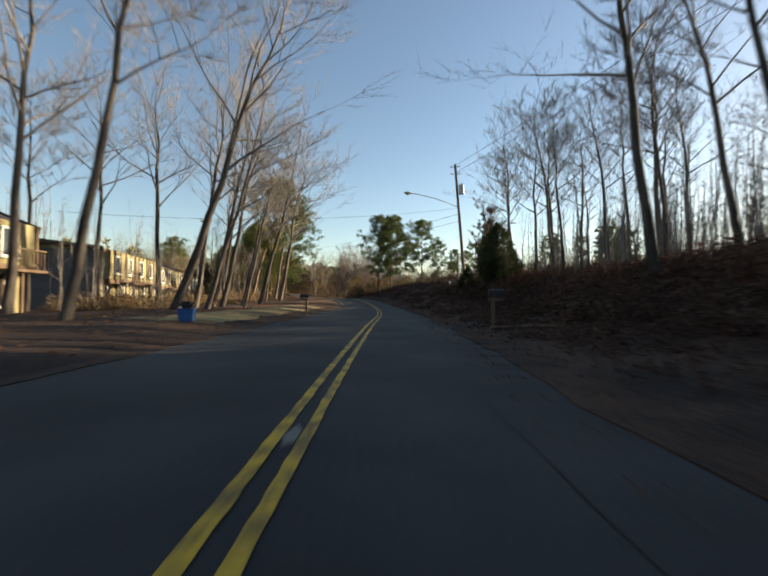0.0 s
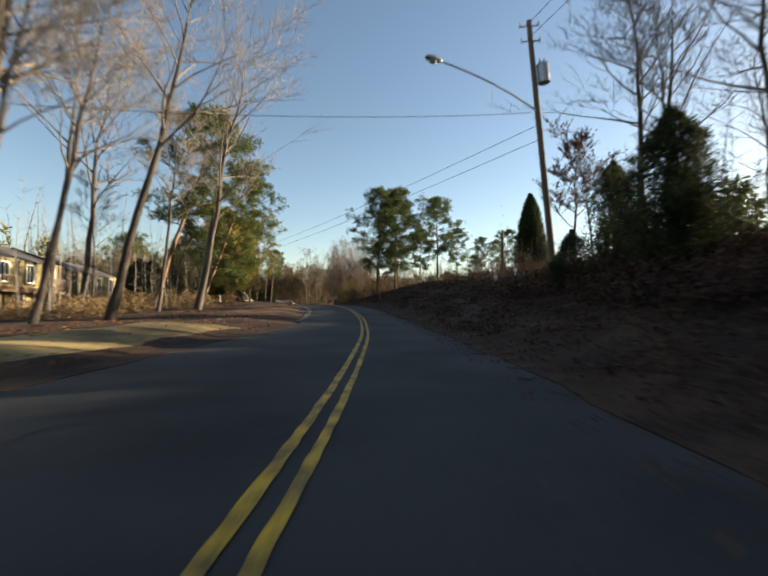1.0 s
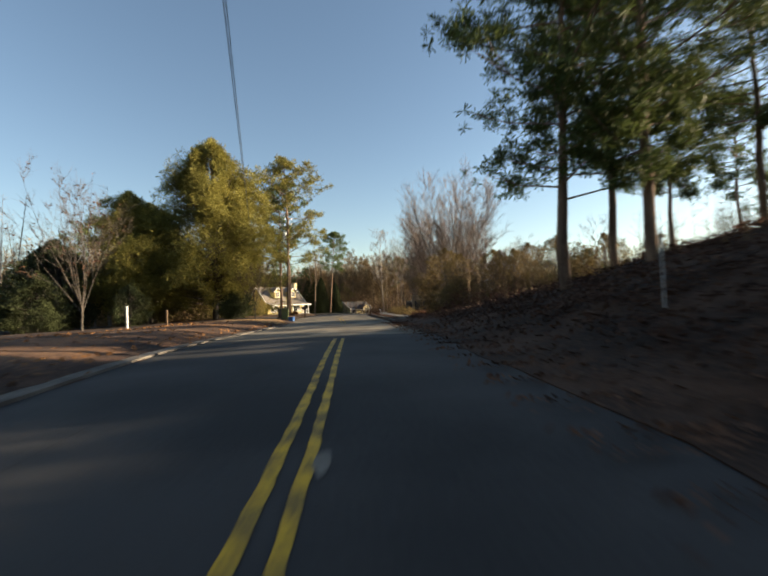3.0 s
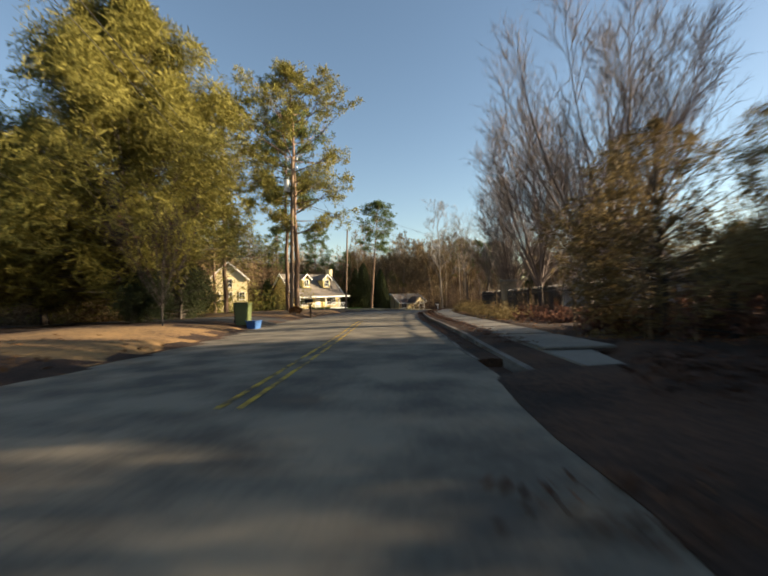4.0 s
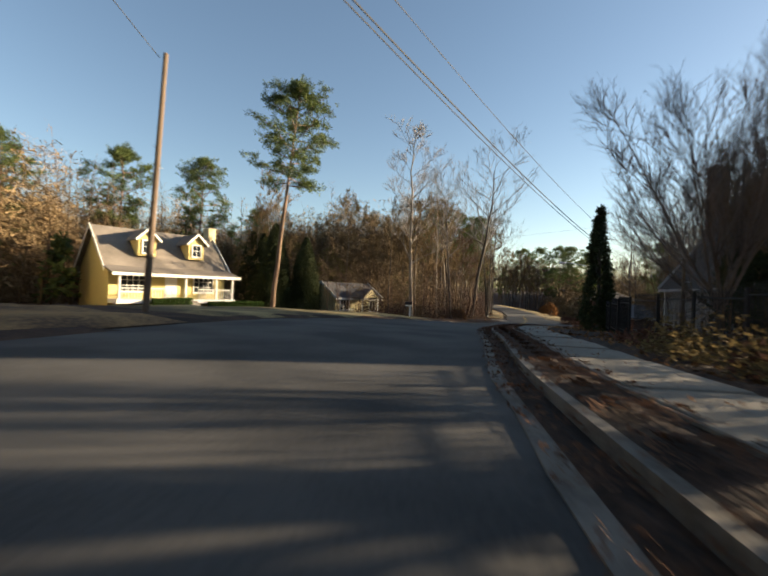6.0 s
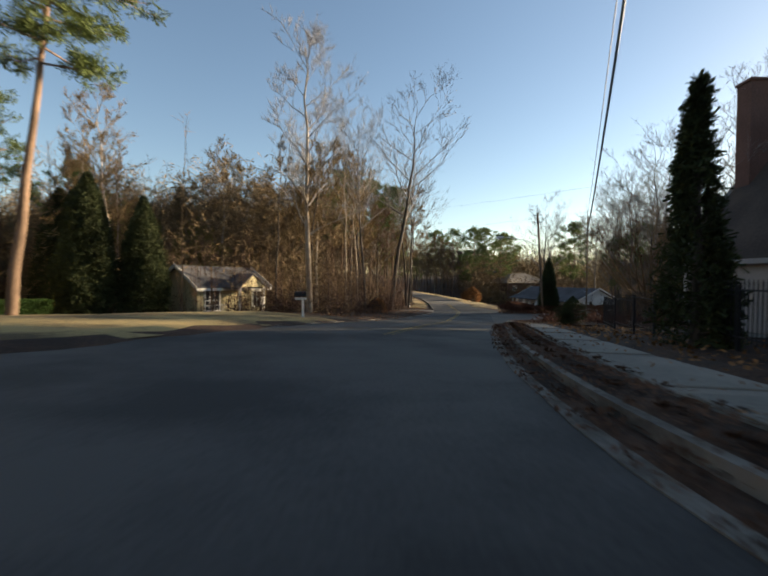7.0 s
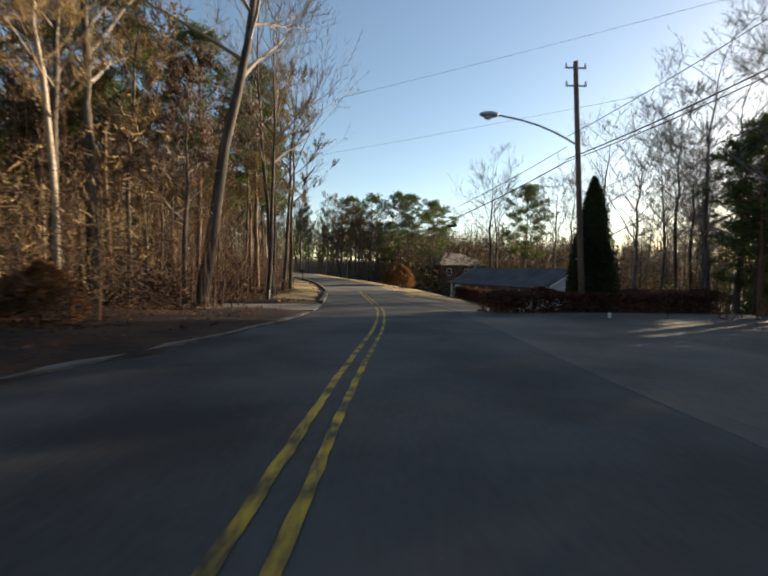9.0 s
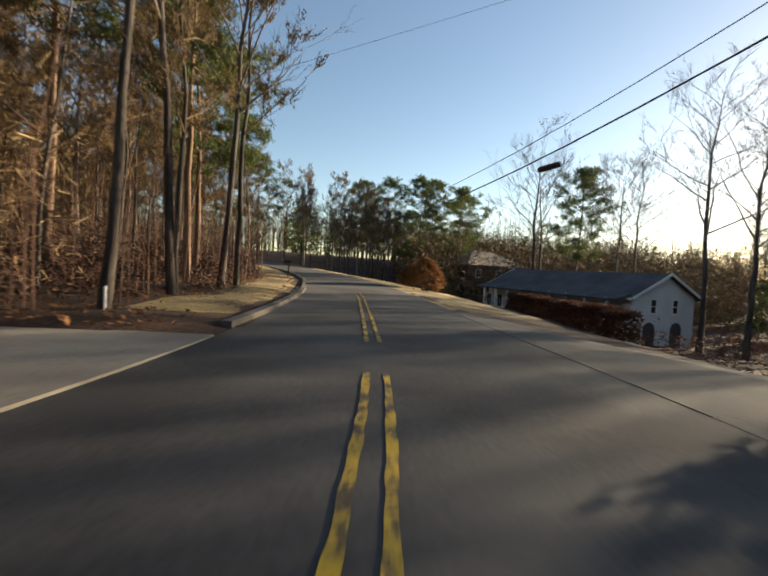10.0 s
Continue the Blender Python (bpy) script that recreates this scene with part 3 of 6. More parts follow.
# ---- trees ----
def bare_tree(seed, h=16.0, r=0.2, base=0.35, limbs=16, spread=0.3, lean=(0, 0), pale=False, twigs=TWIG, dense=1.0, up=0.75):
    """A leafless tree: a bent tapered trunk, limbs in three orders and fine twigs. Returns trunk and crown meshes."""
    g = random.Random(seed)
    tr, cr = Tubes(), Tubes()
    n = 10
    trunk, rad = [], []
    wob = Vector((0, 0, 0))
    for i in range(n + 1):
        t = i / n
        wob += Vector((g.uniform(-1, 1), g.uniform(-1, 1), 0)) * 0.012 * h * (0.3 + t)
        trunk.append(Vector((lean[0] * h * t ** 1.3, lean[1] * h * t ** 1.3, h * t)) + wob)
        rad.append(r * (1.25 if i == 0 else 1) * (1 - t) ** 0.8 + 0.012)
    trunk[0].z = -0.4
    tr.path(trunk, rad, 9)

    def limb(p, d, length, r0, order):
        k = 5 if order < 2 else 3
        pts, radii = [p], [r0]
        q, dd = p.copy(), d.normalized()
        for i in range(k):
            dd = (dd + Vector((g.uniform(-1, 1), g.uniform(-1, 1), g.uniform(-0.4, 0.9) * up)) * 0.22).normalized()
            q = q + dd * (length / k)
            pts.append(q.copy())
            radii.append(max(r0 * (1 - (i + 1) / k) ** 0.9, 0.005))
        cr.path(pts, radii, (6, 4, 3)[min(order, 2)])
        if order == 2:
            for i in range(int(8 * dense)):
                s = pts[1 + g.randrange(k)]
                t2 = (dd + Vector((g.uniform(-1, 1), g.uniform(-1, 1), g.uniform(-0.3, 1)))).normalized()
                cr.twig(s, s + t2 * length * g.uniform(0.35, 0.85), 0.009)
            return
        m = int((7 if order == 0 else 6) * dense)
        for i in range(m):
            f = g.uniform(0.25, 1.0)
            j = min(int(f * k), k - 1)
            s = pts[j].lerp(pts[j + 1], f * k - j)
            ax = (pts[j + 1] - pts[j]).normalized()
            t2 = (ax * 0.9 + Vector((g.uniform(-1, 1), g.uniform(-1, 1), g.uniform(-0.35, 1) * up))).normalized()
            limb(s, t2, length * g.uniform(0.32, 0.55), max(radii[j] * 0.55, 0.011), order + 1)

    for i in range(limbs):
        f = base + (1 - base) * (i + g.random()) / limbs
        j = min(int(f * n), n - 1)
        p = trunk[j].lerp(trunk[j + 1], f * n - j)
        a = i * 2.4 + g.uniform(-0.5, 0.5)
        el = g.uniform(0.35, 0.8) + 0.3 * f
        d = Vector((math.cos(a) * math.cos(el), math.sin(a) * math.cos(el), math.sin(el)))
        limb(p, d, h * spread * g.uniform(0.7, 1.15) * (1.15 - 0.6 * f), max(rad[j] * 0.5, 0.03), 0)
    return mesh("trunk", tr.v, tr.f, BARK_PALE if pale else BARK, True), mesh("crown", cr.v, cr.f, twigs)


def leafy(meshes, seed, leaf, count, size=0.16):
    """The same tree with some withered leaves left on its twigs: a third mesh."""
    g = random.Random(seed)
    lv = Leaves()
    cv = meshes[1].vertices
    for _ in range(count):
        lv.tuft(g, cv[g.randrange(len(cv))].co.copy(), size * g.uniform(0.6, 1.3), 3, 0.8, 0.28)
    return (*meshes, mesh("leaves", lv.v, lv.f, leaf))


def vase_tree(seed, h=9.0, stems=9, r=0.09, spread=0.48, twigs=TWIG, fine=1.0):
    """A leafless tree whose many limbs fan upward from a short stem into a dome of fine twigs."""
    g = random.Random(seed)
    tr, cr = Tubes(), Tubes()
    tr.path([(0, 0, -0.3), (0, 0, 0.5), (0.03, 0.02, 1.5)], [r * 2.1, r * 1.7, r * 1.5], 9)

    def shoot(p, d, length, r0, k, rise):
        pts, radii = [p.copy()], [r0]
        q, dd = p.copy(), d.normalized()
        for i in range(k):
            dd = (dd + Vector((g.uniform(-1, 1), g.uniform(-1, 1), 0)) * 0.10 + Vector((0, 0, rise))).normalized()
            q = q + dd * (length / k)
            pts.append(q.copy())
            radii.append(max(r0 * (1 - (i + 1) / k) ** 0.8, 0.0035))
        return pts, radii

    def offshoot(pts, f, wide):
        k = len(pts) - 1
        j = min(int(f * k), k - 1)
        ax = (pts[j + 1] - pts[j]).normalized()
        side_way = ax.cross(Vector((g.gauss(0, 1), g.gauss(0, 1), g.gauss(0, 1)))).normalized()
        return pts[j].lerp(pts[j + 1], f * k - j), ax + side_way * wide + Vector((0, 0, 0.1)), j

    for i in range(stems):
        a = i * 2.4 + g.uniform(-0.3, 0.3)
        inc = (0.12 + 1.75 * spread * ((i * 0.618 + 0.3) % 1) ** 0.7)
        d = Vector((math.cos(a) * math.sin(inc), math.sin(a) * math.sin(inc), math.cos(inc)))
        length = (h - 1.2) * g.uniform(0.86, 1.05) * (1 - 0.12 * inc)
        pts, radii = shoot(Vector((0.03, 0.02, g.uniform(0.9, 1.6))), d, length, r * g.uniform(0.55, 0.9), 7, 0.05 + 0.05 * inc)
        cr.path(pts, radii, 6)
        for k in range(int(15 * fine)):
            f = g.uniform(0.16, 0.97)
            p, dd, j = offshoot(pts, f, g.uniform(0.35, 0.75))
            sub, sr = shoot(p, dd, (1 - f) * 0.42 * h + 0.5, max(radii[j] * 0.5, 0.009), 4, 0.07)
            cr.path(sub, sr, 4)
            for _ in range(7):
                p2, d2, j2 = offshoot(sub, g.uniform(0.15, 1), g.uniform(0.4, 0.8))
                third, r3 = shoot(p2, d2, g.uniform(0.5, 1.15), 0.009, 2, 0.05)
                cr.path(third, r3, 3)
                for _ in range(5):
                    p3, d3, _j = offshoot(third, g.uniform(0.1, 1), g.uniform(0.4, 0.9))
                    cr.twig(p3, p3 + d3.normalized() * g.uniform(0.25, 0.65), 0.006)
    return mesh("trunk", tr.v, tr.f, BARK, True), mesh("crown", cr.v, cr.f, twigs)


class Leaves:
    def __init__(self):
        self.v, self.f = [], []

    def tuft(self, g, c, size, n, flat=0.7, width=0.12):
        """n narrow leaf blades that fan from c."""
        for _ in range(n):
            d = Vector((g.gauss(0, 1), g.gauss(0, 1), g.gauss(0, flat))).normalized()
            u = d.cross(Vector((g.gauss(0, 1), g.gauss(0, 1), g.gauss(0, 1)))).normalized() * size * width
            o = c + d * size * g.uniform(0.0, 0.25)
            q = c + d * size * g.uniform(0.7, 1.2)
            i = len(self.v)
            self.v += [o - u * 0.4, o + u * 0.4, q + u, q - u]
            self.f.append((i, i + 1, i + 2, i + 3))


def pine(seed, h=18.0, r=0.2, base=0.5, width=0.22, needles=NEEDLE, clumps=1.0, limbs=34):
    """A tall pine: a bare trunk below, whorls of limbs with tufts of needles above."""
    g = random.Random(seed)
    tr, br, lv = Tubes(), Tubes(), Leaves()
    n = 10
    wob = Vector((0, 0, 0))
    trunk = []
    for i in range(n + 1):
        wob += Vector((g.uniform(-1, 1), g.uniform(-1, 1), 0)) * 0.006 * h
        trunk.append(Vector((0, 0, h * 0.97 * i / n)) + wob)
    trunk[0].z = -0.4
    rad = [r * (1 - 0.85 * i / n) for i in range(n + 1)]
    tr.path(trunk, rad, 9)
    count = limbs
    for i in range(count):
        f = base + (1 - base) * ((i + g.random()) / count)
        t = (f - base) / (1 - base)
        prof = (0.55 + 0.9 * t if t < 0.4 else 0.91 * (1 - ((t - 0.4) / 0.6) ** 1.8) + 0.12)
        length = h * width * prof * g.uniform(0.65, 1.2)
        j = min(int(f * n), n - 1)
        p = trunk[j].lerp(trunk[j + 1], f * n - j)
        a = i * 2.4 + g.uniform(-0.6, 0.6)
        d = Vector((math.cos(a), math.sin(a), g.uniform(-0.12, 0.25) + 0.5 * t)).normalized()
        q = p + d * length + Vector((0, 0, 0.12 * length))
        mid = p.lerp(q, 0.55) + Vector((0, 0, -0.06 * length))
        br.path([p, mid, q], [0.05 * h / 18, 0.03 * h / 18, 0.012], 4)
        for k in range(int(2.6 * clumps) + 1):
            s = g.uniform(0.45, 1.06)
            c = (p.lerp(mid, s / 0.55) if s < 0.55 else mid.lerp(q, (s - 0.55) / 0.45))
            c = c + Vector((g.gauss(0, 1), g.gauss(0, 1), g.gauss(0.3, 0.5))) * 0.11 * length
            if k:
                br.path([mid, c], [0.014, 0.006], 3)
            for _ in range(8):
                o = c + Vector((g.gauss(0, 1), g.gauss(0, 1), g.gauss(0, 0.55))) * 0.34 * (h / 18) ** 0.5
                lv.tuft(g, o, g.uniform(0.24, 0.38) * (h / 18) ** 0.5, 17, 0.8, 0.075)
    return mesh("trunk", tr.v, tr.f, BARK_PINE, True), mesh("branchwork", br.v, br.f, BARK_PINE), mesh("crown", lv.v, lv.f, needles)


def bushy(seed, h, rx, ry, low=0.05, n=2600, size=0.3, leaf=CEDAR, cone=0.0, trunk_r=0.12, inner=0.55, ragged=0.25, blade=0.1, lumps=26, loose=1.0):
    """A leafy evergreen or shrub: a stem, and small leaf sprays in an uneven shell with gaps."""
    g = random.Random(seed)
    tr, lv = Tubes(), Leaves()
    tr.path([(0, 0, -0.3), (0.04, 0, h * 0.4), (0, 0.05, h * 0.85)], [trunk_r, trunk_r * 0.7, 0.02], 7)
    lobes = [(g.uniform(0, 6.28), g.uniform(0.1, 0.95), g.uniform(0.7, 1.15) if loose == 1 else g.uniform(0.5, 1.25)) for _ in range(lumps)]
    for i in range(n):
        a, t, s0 = lobes[g.randrange(lumps)]
        a += g.gauss(0, 0.35 * loose)
        t = min(max(t + g.gauss(0, 0.09 * loose), 0), 1)
        prof = (1 - t ** (1.25 / cone)) ** 0.8 + 0.03 if cone else math.sin(math.pi * min(0.12 + 0.88 * t, 1) ** 0.8) ** 0.6
        rad = prof * s0 * (inner + (1 - inner) * g.random() ** 0.5) * (1 + ragged * (noise.noise((a * 1.5, t * 5, seed)) if ragged else 0))
        c = Vector((math.cos(a) * rx * rad, math.sin(a) * ry * rad, h * (low + (1 - low) * t)))
        lv.tuft(g, c, size * g.uniform(0.6, 1.3), 7, 0.8, blade)
        if i % 22 == 0:
            tr.path([(0, 0, c.z * 0.7), c * 0.97], [0.03, 0.008], 3)
    return mesh("trunk", tr.v, tr.f, BARK, True), mesh("crown", lv.v, lv.f, leaf)


def plant(name, meshes, x, y, label, category="tree", group="", yaw=0.0, scale=1.0, z=None, tilt=(0, 0), sz=1.0):
    """A tree as a thing: an Empty at its foot that parents its meshes."""
    ob = new(name)
    ob.empty_display_size = 0.2
    ob.matrix_world = pose(x, y, gz(x, y) if z is None else z, tilt[0], tilt[1], yaw) @ Matrix.Diagonal((scale, scale, scale * sz, 1))
    tagged(ob, label, category, group)
    for me in meshes:
        p = new(me.name.split(".")[0], me)
        p.parent = ob
    return ob


class Brush(Tubes):
    """Stems with side twigs, for what nobody could count."""

    def stem(self, g, x, y, z, h, r, twigs, spread, tr=0.012):
        top = Vector((x + g.gauss(0, 0.05) * h, y + g.gauss(0, 0.05) * h, z + h))
        p0 = Vector((x, y, z - 0.2))
        mid = p0.lerp(top, 0.5) + Vector((g.gauss(0, 0.03), g.gauss(0, 0.03), 0)) * h
        self.path([p0, mid, top], [r, r * 0.65, r * 0.15], 4 if r > 0.03 else 3)
        for _ in range(twigs):
            t = g.uniform(0.25, 1.0)
            s = p0.lerp(mid, t * 2) if t < 0.5 else mid.lerp(top, t * 2 - 1)
            a = g.uniform(0, 6.283)
            d = Vector((math.cos(a), math.sin(a), g.uniform(0.2, 1.3))).normalized()
            self.twig(s, s + d * spread * h * g.uniform(0.5, 1.2) * (1.25 - 0.7 * t), tr)


def thicket(name, spots, material, label, category, h=(2, 6), r=0.03, twigs=12, spread=0.22, tr=0.012, seed=1):
    g = random.Random(seed)
    b = Brush()
    zs = ground_z(spots, False)
    for (x, y), z in zip(spots, zs):
        hh = g.uniform(*h)
        b.stem(g, x, y, float(z), hh, r * g.uniform(0.6, 1.4), twigs, spread, tr)
    return tagged(piece(name, b.v, b.f, material), label, category, kind="stuff")


def along(n, y0, y1, o0, o1, seed):
    g = random.Random(seed)
    return [tuple(at_road(g.uniform(y0, y1), g.uniform(o0, o1)) + np.array((g.uniform(-.5, .5), g.uniform(-.5, .5)))) for _ in range(n)]


def beside_kerb(n, y0, y1, o0, o1, seed):
    g = random.Random(seed)
    return [tuple(at_road(y, half_right(y) + g.uniform(o0, o1)) + np.array((g.uniform(-.3, .3), g.uniform(-.3, .3)))) for y in (g.uniform(y0, y1) for _ in range(n))]


def field(n, x0, x1, y0, y1, seed):
    g = random.Random(seed)
    return [(g.uniform(x0, x1), g.uniform(y0, y1)) for _ in range(n)]


def kerb_path(name, pts, w, h, material, label):
    """A kerb stone line through places in plan."""
    line = smooth_line(pts, 0.4) if len(pts) > 2 else np.array(pts, float)
    t = np.gradient(line, axis=0)
    t /= np.linalg.norm(t, axis=1)[:, None]
    r = np.stack([t[:, 1], -t[:, 0]], 1)
    zr = side(line)[2]
    v = []
    for k in range(len(line)):
        for c, dz in ((-0.5, -0.15), (-0.45, h), (0.5, h), (0.5, -0.15)):
            v.append((*(line[k] + r[k] * w * c), zr[k] + dz))
    f = [(4 * k + c, 4 * k + c + 1, 4 * k + c + 5, 4 * k + c + 4) for k in range(len(line) - 1) for c in range(3)]
    return tagged(piece(name, v, f, material), label, "kerb", kind="structure")


def open_view(x, y):
    """The open land behind the white house, where only single trees stand."""
    return y > 178 and 11 < math.degrees(math.atan2(x + 12.5, y - 164.4)) < 50


# ---- house parts ----
def turn(c, yaw):
    return Matrix.Translation(c) @ Matrix.Rotation(radians(yaw), 4, "Z")


def window(ob, c, w, h, yaw=0.0, cols=2, rows=2, frame_mat=WHITE_TRIM, name="window"):
    """A framed window with glazing bars, that faces -y before it is turned; its pane is a part of it."""
    m = turn(c, yaw)
    t = 0.09
    v, f = [], []
    for y in (-0.065, 0.025):
        for q in (0, t):
            v += [m @ Vector((sx * (w / 2 + q), y, sz * (h / 2 + q))) for sx, sz in ((-1, -1), (1, -1), (1, 1), (-1, 1))]
    for k in range(4):
        n = (k + 1) % 4
        f += [(k, n, 4 + n, 4 + k), (8 + k, 12 + k, 12 + n, 8 + n), (k, 8 + k, 8 + n, n), (4 + k, 4 + n, 12 + n, 12 + k)]
    win = piece(name, v, f, frame_mat, ob)
    for i in range(1, cols):
        boxed("glazing_bar", (-w / 2 + w * i / cols, -0.01, 0), (0.035, 0.05, h), frame_mat, win, m=m)
    for i in range(1, rows):
        boxed("glazing_bar", (0, -0.012, -h / 2 + h * i / rows), (w, 0.05, 0.035), frame_mat, win, m=m)
    boxed("sill", (0, -0.08, -h / 2 - t - 0.02), (w + 0.26, 0.12, 0.04), frame_mat, win, m=m)
    bm = bmesh.new()
    box(bm, (0, 0.0, 0), (w, 0.02, h), m)
    part("pane", bm, GLASS, win)
    return win


def gable_body(ob, w, d, h, ridge, wall, x0=0.0, y0=0.0, z0=-1.2, name="wall"):
    """A block with gables at its x ends."""
    v = [(x0 + sx * w / 2, y0 + sy * d / 2, z) for z in (z0, h) for sx, sy in ((-1, -1), (1, -1), (1, 1), (-1, 1))]
    v += [(x0 - w / 2, y0, h + ridge), (x0 + w / 2, y0, h + ridge)]
    return piece(name, v, [(0, 1, 5, 4), (2, 3, 7, 6), (1, 2, 6, 9, 5), (3, 0, 4, 8, 7), (3, 2, 1, 0)], wall, ob)


def slab(name, pts, thick, material, parent, label=""):
    """A flat slab: the given corners, and the same lower by its thickness."""
    n = len(pts)
    v = [tuple(p) for p in pts] + [(p[0], p[1], p[2] - thick) for p in pts]
    f = [tuple(range(n)), tuple(range(2 * n - 1, n - 1, -1))] + [(i, n + i, n + (i + 1) % n, (i + 1) % n) for i in range(n)]
    return piece(name, v, f, material, parent, label)


def gable_roof(ob, w, d, h, ridge, roof, over=0.35, x0=0.0, y0=0.0, trim=WHITE_TRIM, front=0.0, name="roof"):
    """Two roof slabs on a gable block, with barge boards; front: how much further the front slope reaches."""
    k = ridge / (d / 2)
    for s, ext in ((-1, over + front), (1, over)):
        y1 = s * (d / 2 + ext)
        z1 = h + ridge - k * (d / 2 + ext) if not front or s > 0 else h - 0.12 - 0.16 * ext
        pts = [(x0 - w / 2 - over, y0, h + ridge + 0.1), (x0 + w / 2 + over, y0, h + ridge + 0.1)]
        if front and s < 0:
            mid = y0 - d / 2
            slab(name, pts + [(x0 + w / 2 + over, mid, h + 0.1), (x0 - w / 2 - over, mid, h + 0.1)], 0.14, roof, ob)
            slab("porch_roof", [(x0 - w / 2 - over, mid, h + 0.1), (x0 + w / 2 + over, mid, h + 0.1), (x0 + w / 2 + over, y0 + y1, z1), (x0 - w / 2 - over, y0 + y1, z1)], 0.12, roof, ob)
            boxed("fascia", (x0, y0 + y1 - 0.03, z1 - 0.1), (w + 2 * over, 0.05, 0.22), trim, ob)
        else:
            slab(name, pts + [(x0 + w / 2 + over, y0 + y1, z1 + 0.1), (x0 - w / 2 - over, y0 + y1, z1 + 0.1)], 0.14, roof, ob)
            boxed("fascia", (x0, y0 + y1 + s * 0.03, z1 - 0.02), (w + 2 * over, 0.05, 0.2), trim, ob)
    for sx in (-1, 1):
        for s in (-1, 1):
            x = x0 + sx * (w / 2 + over + 0.03)
            bm = bmesh.new()
            a, b = Vector((x, y0, h + ridge + 0.06)), Vector((x, y0 + s * (d / 2 + over), h - k * over + 0.06))
            dv = b - a
            m = Matrix.Translation((a + b) / 2) @ Matrix.Rotation(math.atan2(dv.z, dv.y), 4, "X")
            box(bm, (0, 0, -0.06), (0.05, dv.length, 0.22), m)
            part("barge_board", bm, trim, ob)


def siding(ob, w, h, c, yaw, wall, step=0.2, name="siding_board", z0=0.1):
    """Overlapping horizontal boards on a wall, each a piece of its own."""
    me = None
    for i in range(int((h - z0) / step)):
        if me is None:
            bm = bmesh.new()
            v = [bm.verts.new(p) for p in ((-w / 2, 0, 0), (w / 2, 0, 0), (w / 2, -0.03, 0), (-w / 2, -0.03, 0), (-w / 2, -0.004, step + 0.01), (w / 2, -0.004, step + 0.01), (w / 2, 0, step + 0.01), (-w / 2, 0, step + 0.01))]
            for q in ((0, 1, 2, 3), (3, 2, 5, 4), (4, 5, 6, 7), (0, 3, 4, 7), (1, 6, 5, 2)):
                bm.faces.new([v[k] for k in q])
            me = bpy.data.meshes.new(name)
            bm.to_mesh(me)
            bm.free()
            me.materials.append(wall)
        o = new(name, me)
        o.parent = ob
        o.matrix_basis = turn((c[0], c[1], c[2] + z0 + i * step), yaw)


def chimney(ob, x, y, z0, z1, sx=0.8, sy=0.6, material=BRICK):
    bm = bmesh.new()
    box(bm, (x, y, (z0 + z1) / 2), (sx, sy, z1 - z0))
    box(bm, (x, y, z1 + 0.06), (sx + 0.12, sy + 0.12, 0.12))
    part("chimney", bm, material, ob)


def railing(ob, x0, x1, y, z, h=0.85, n=12, material=WHITE_TRIM):
    rail = boxed("railing", ((x0 + x1) / 2, y, z + h), (abs(x1 - x0), 0.07, 0.07), material, ob)
    for i in range(n):
        x = x0 + (x1 - x0) * (i + 0.5) / n
        boxed("baluster", (x, y, z + h / 2), (0.035, 0.035, h - 0.06), material, rail)


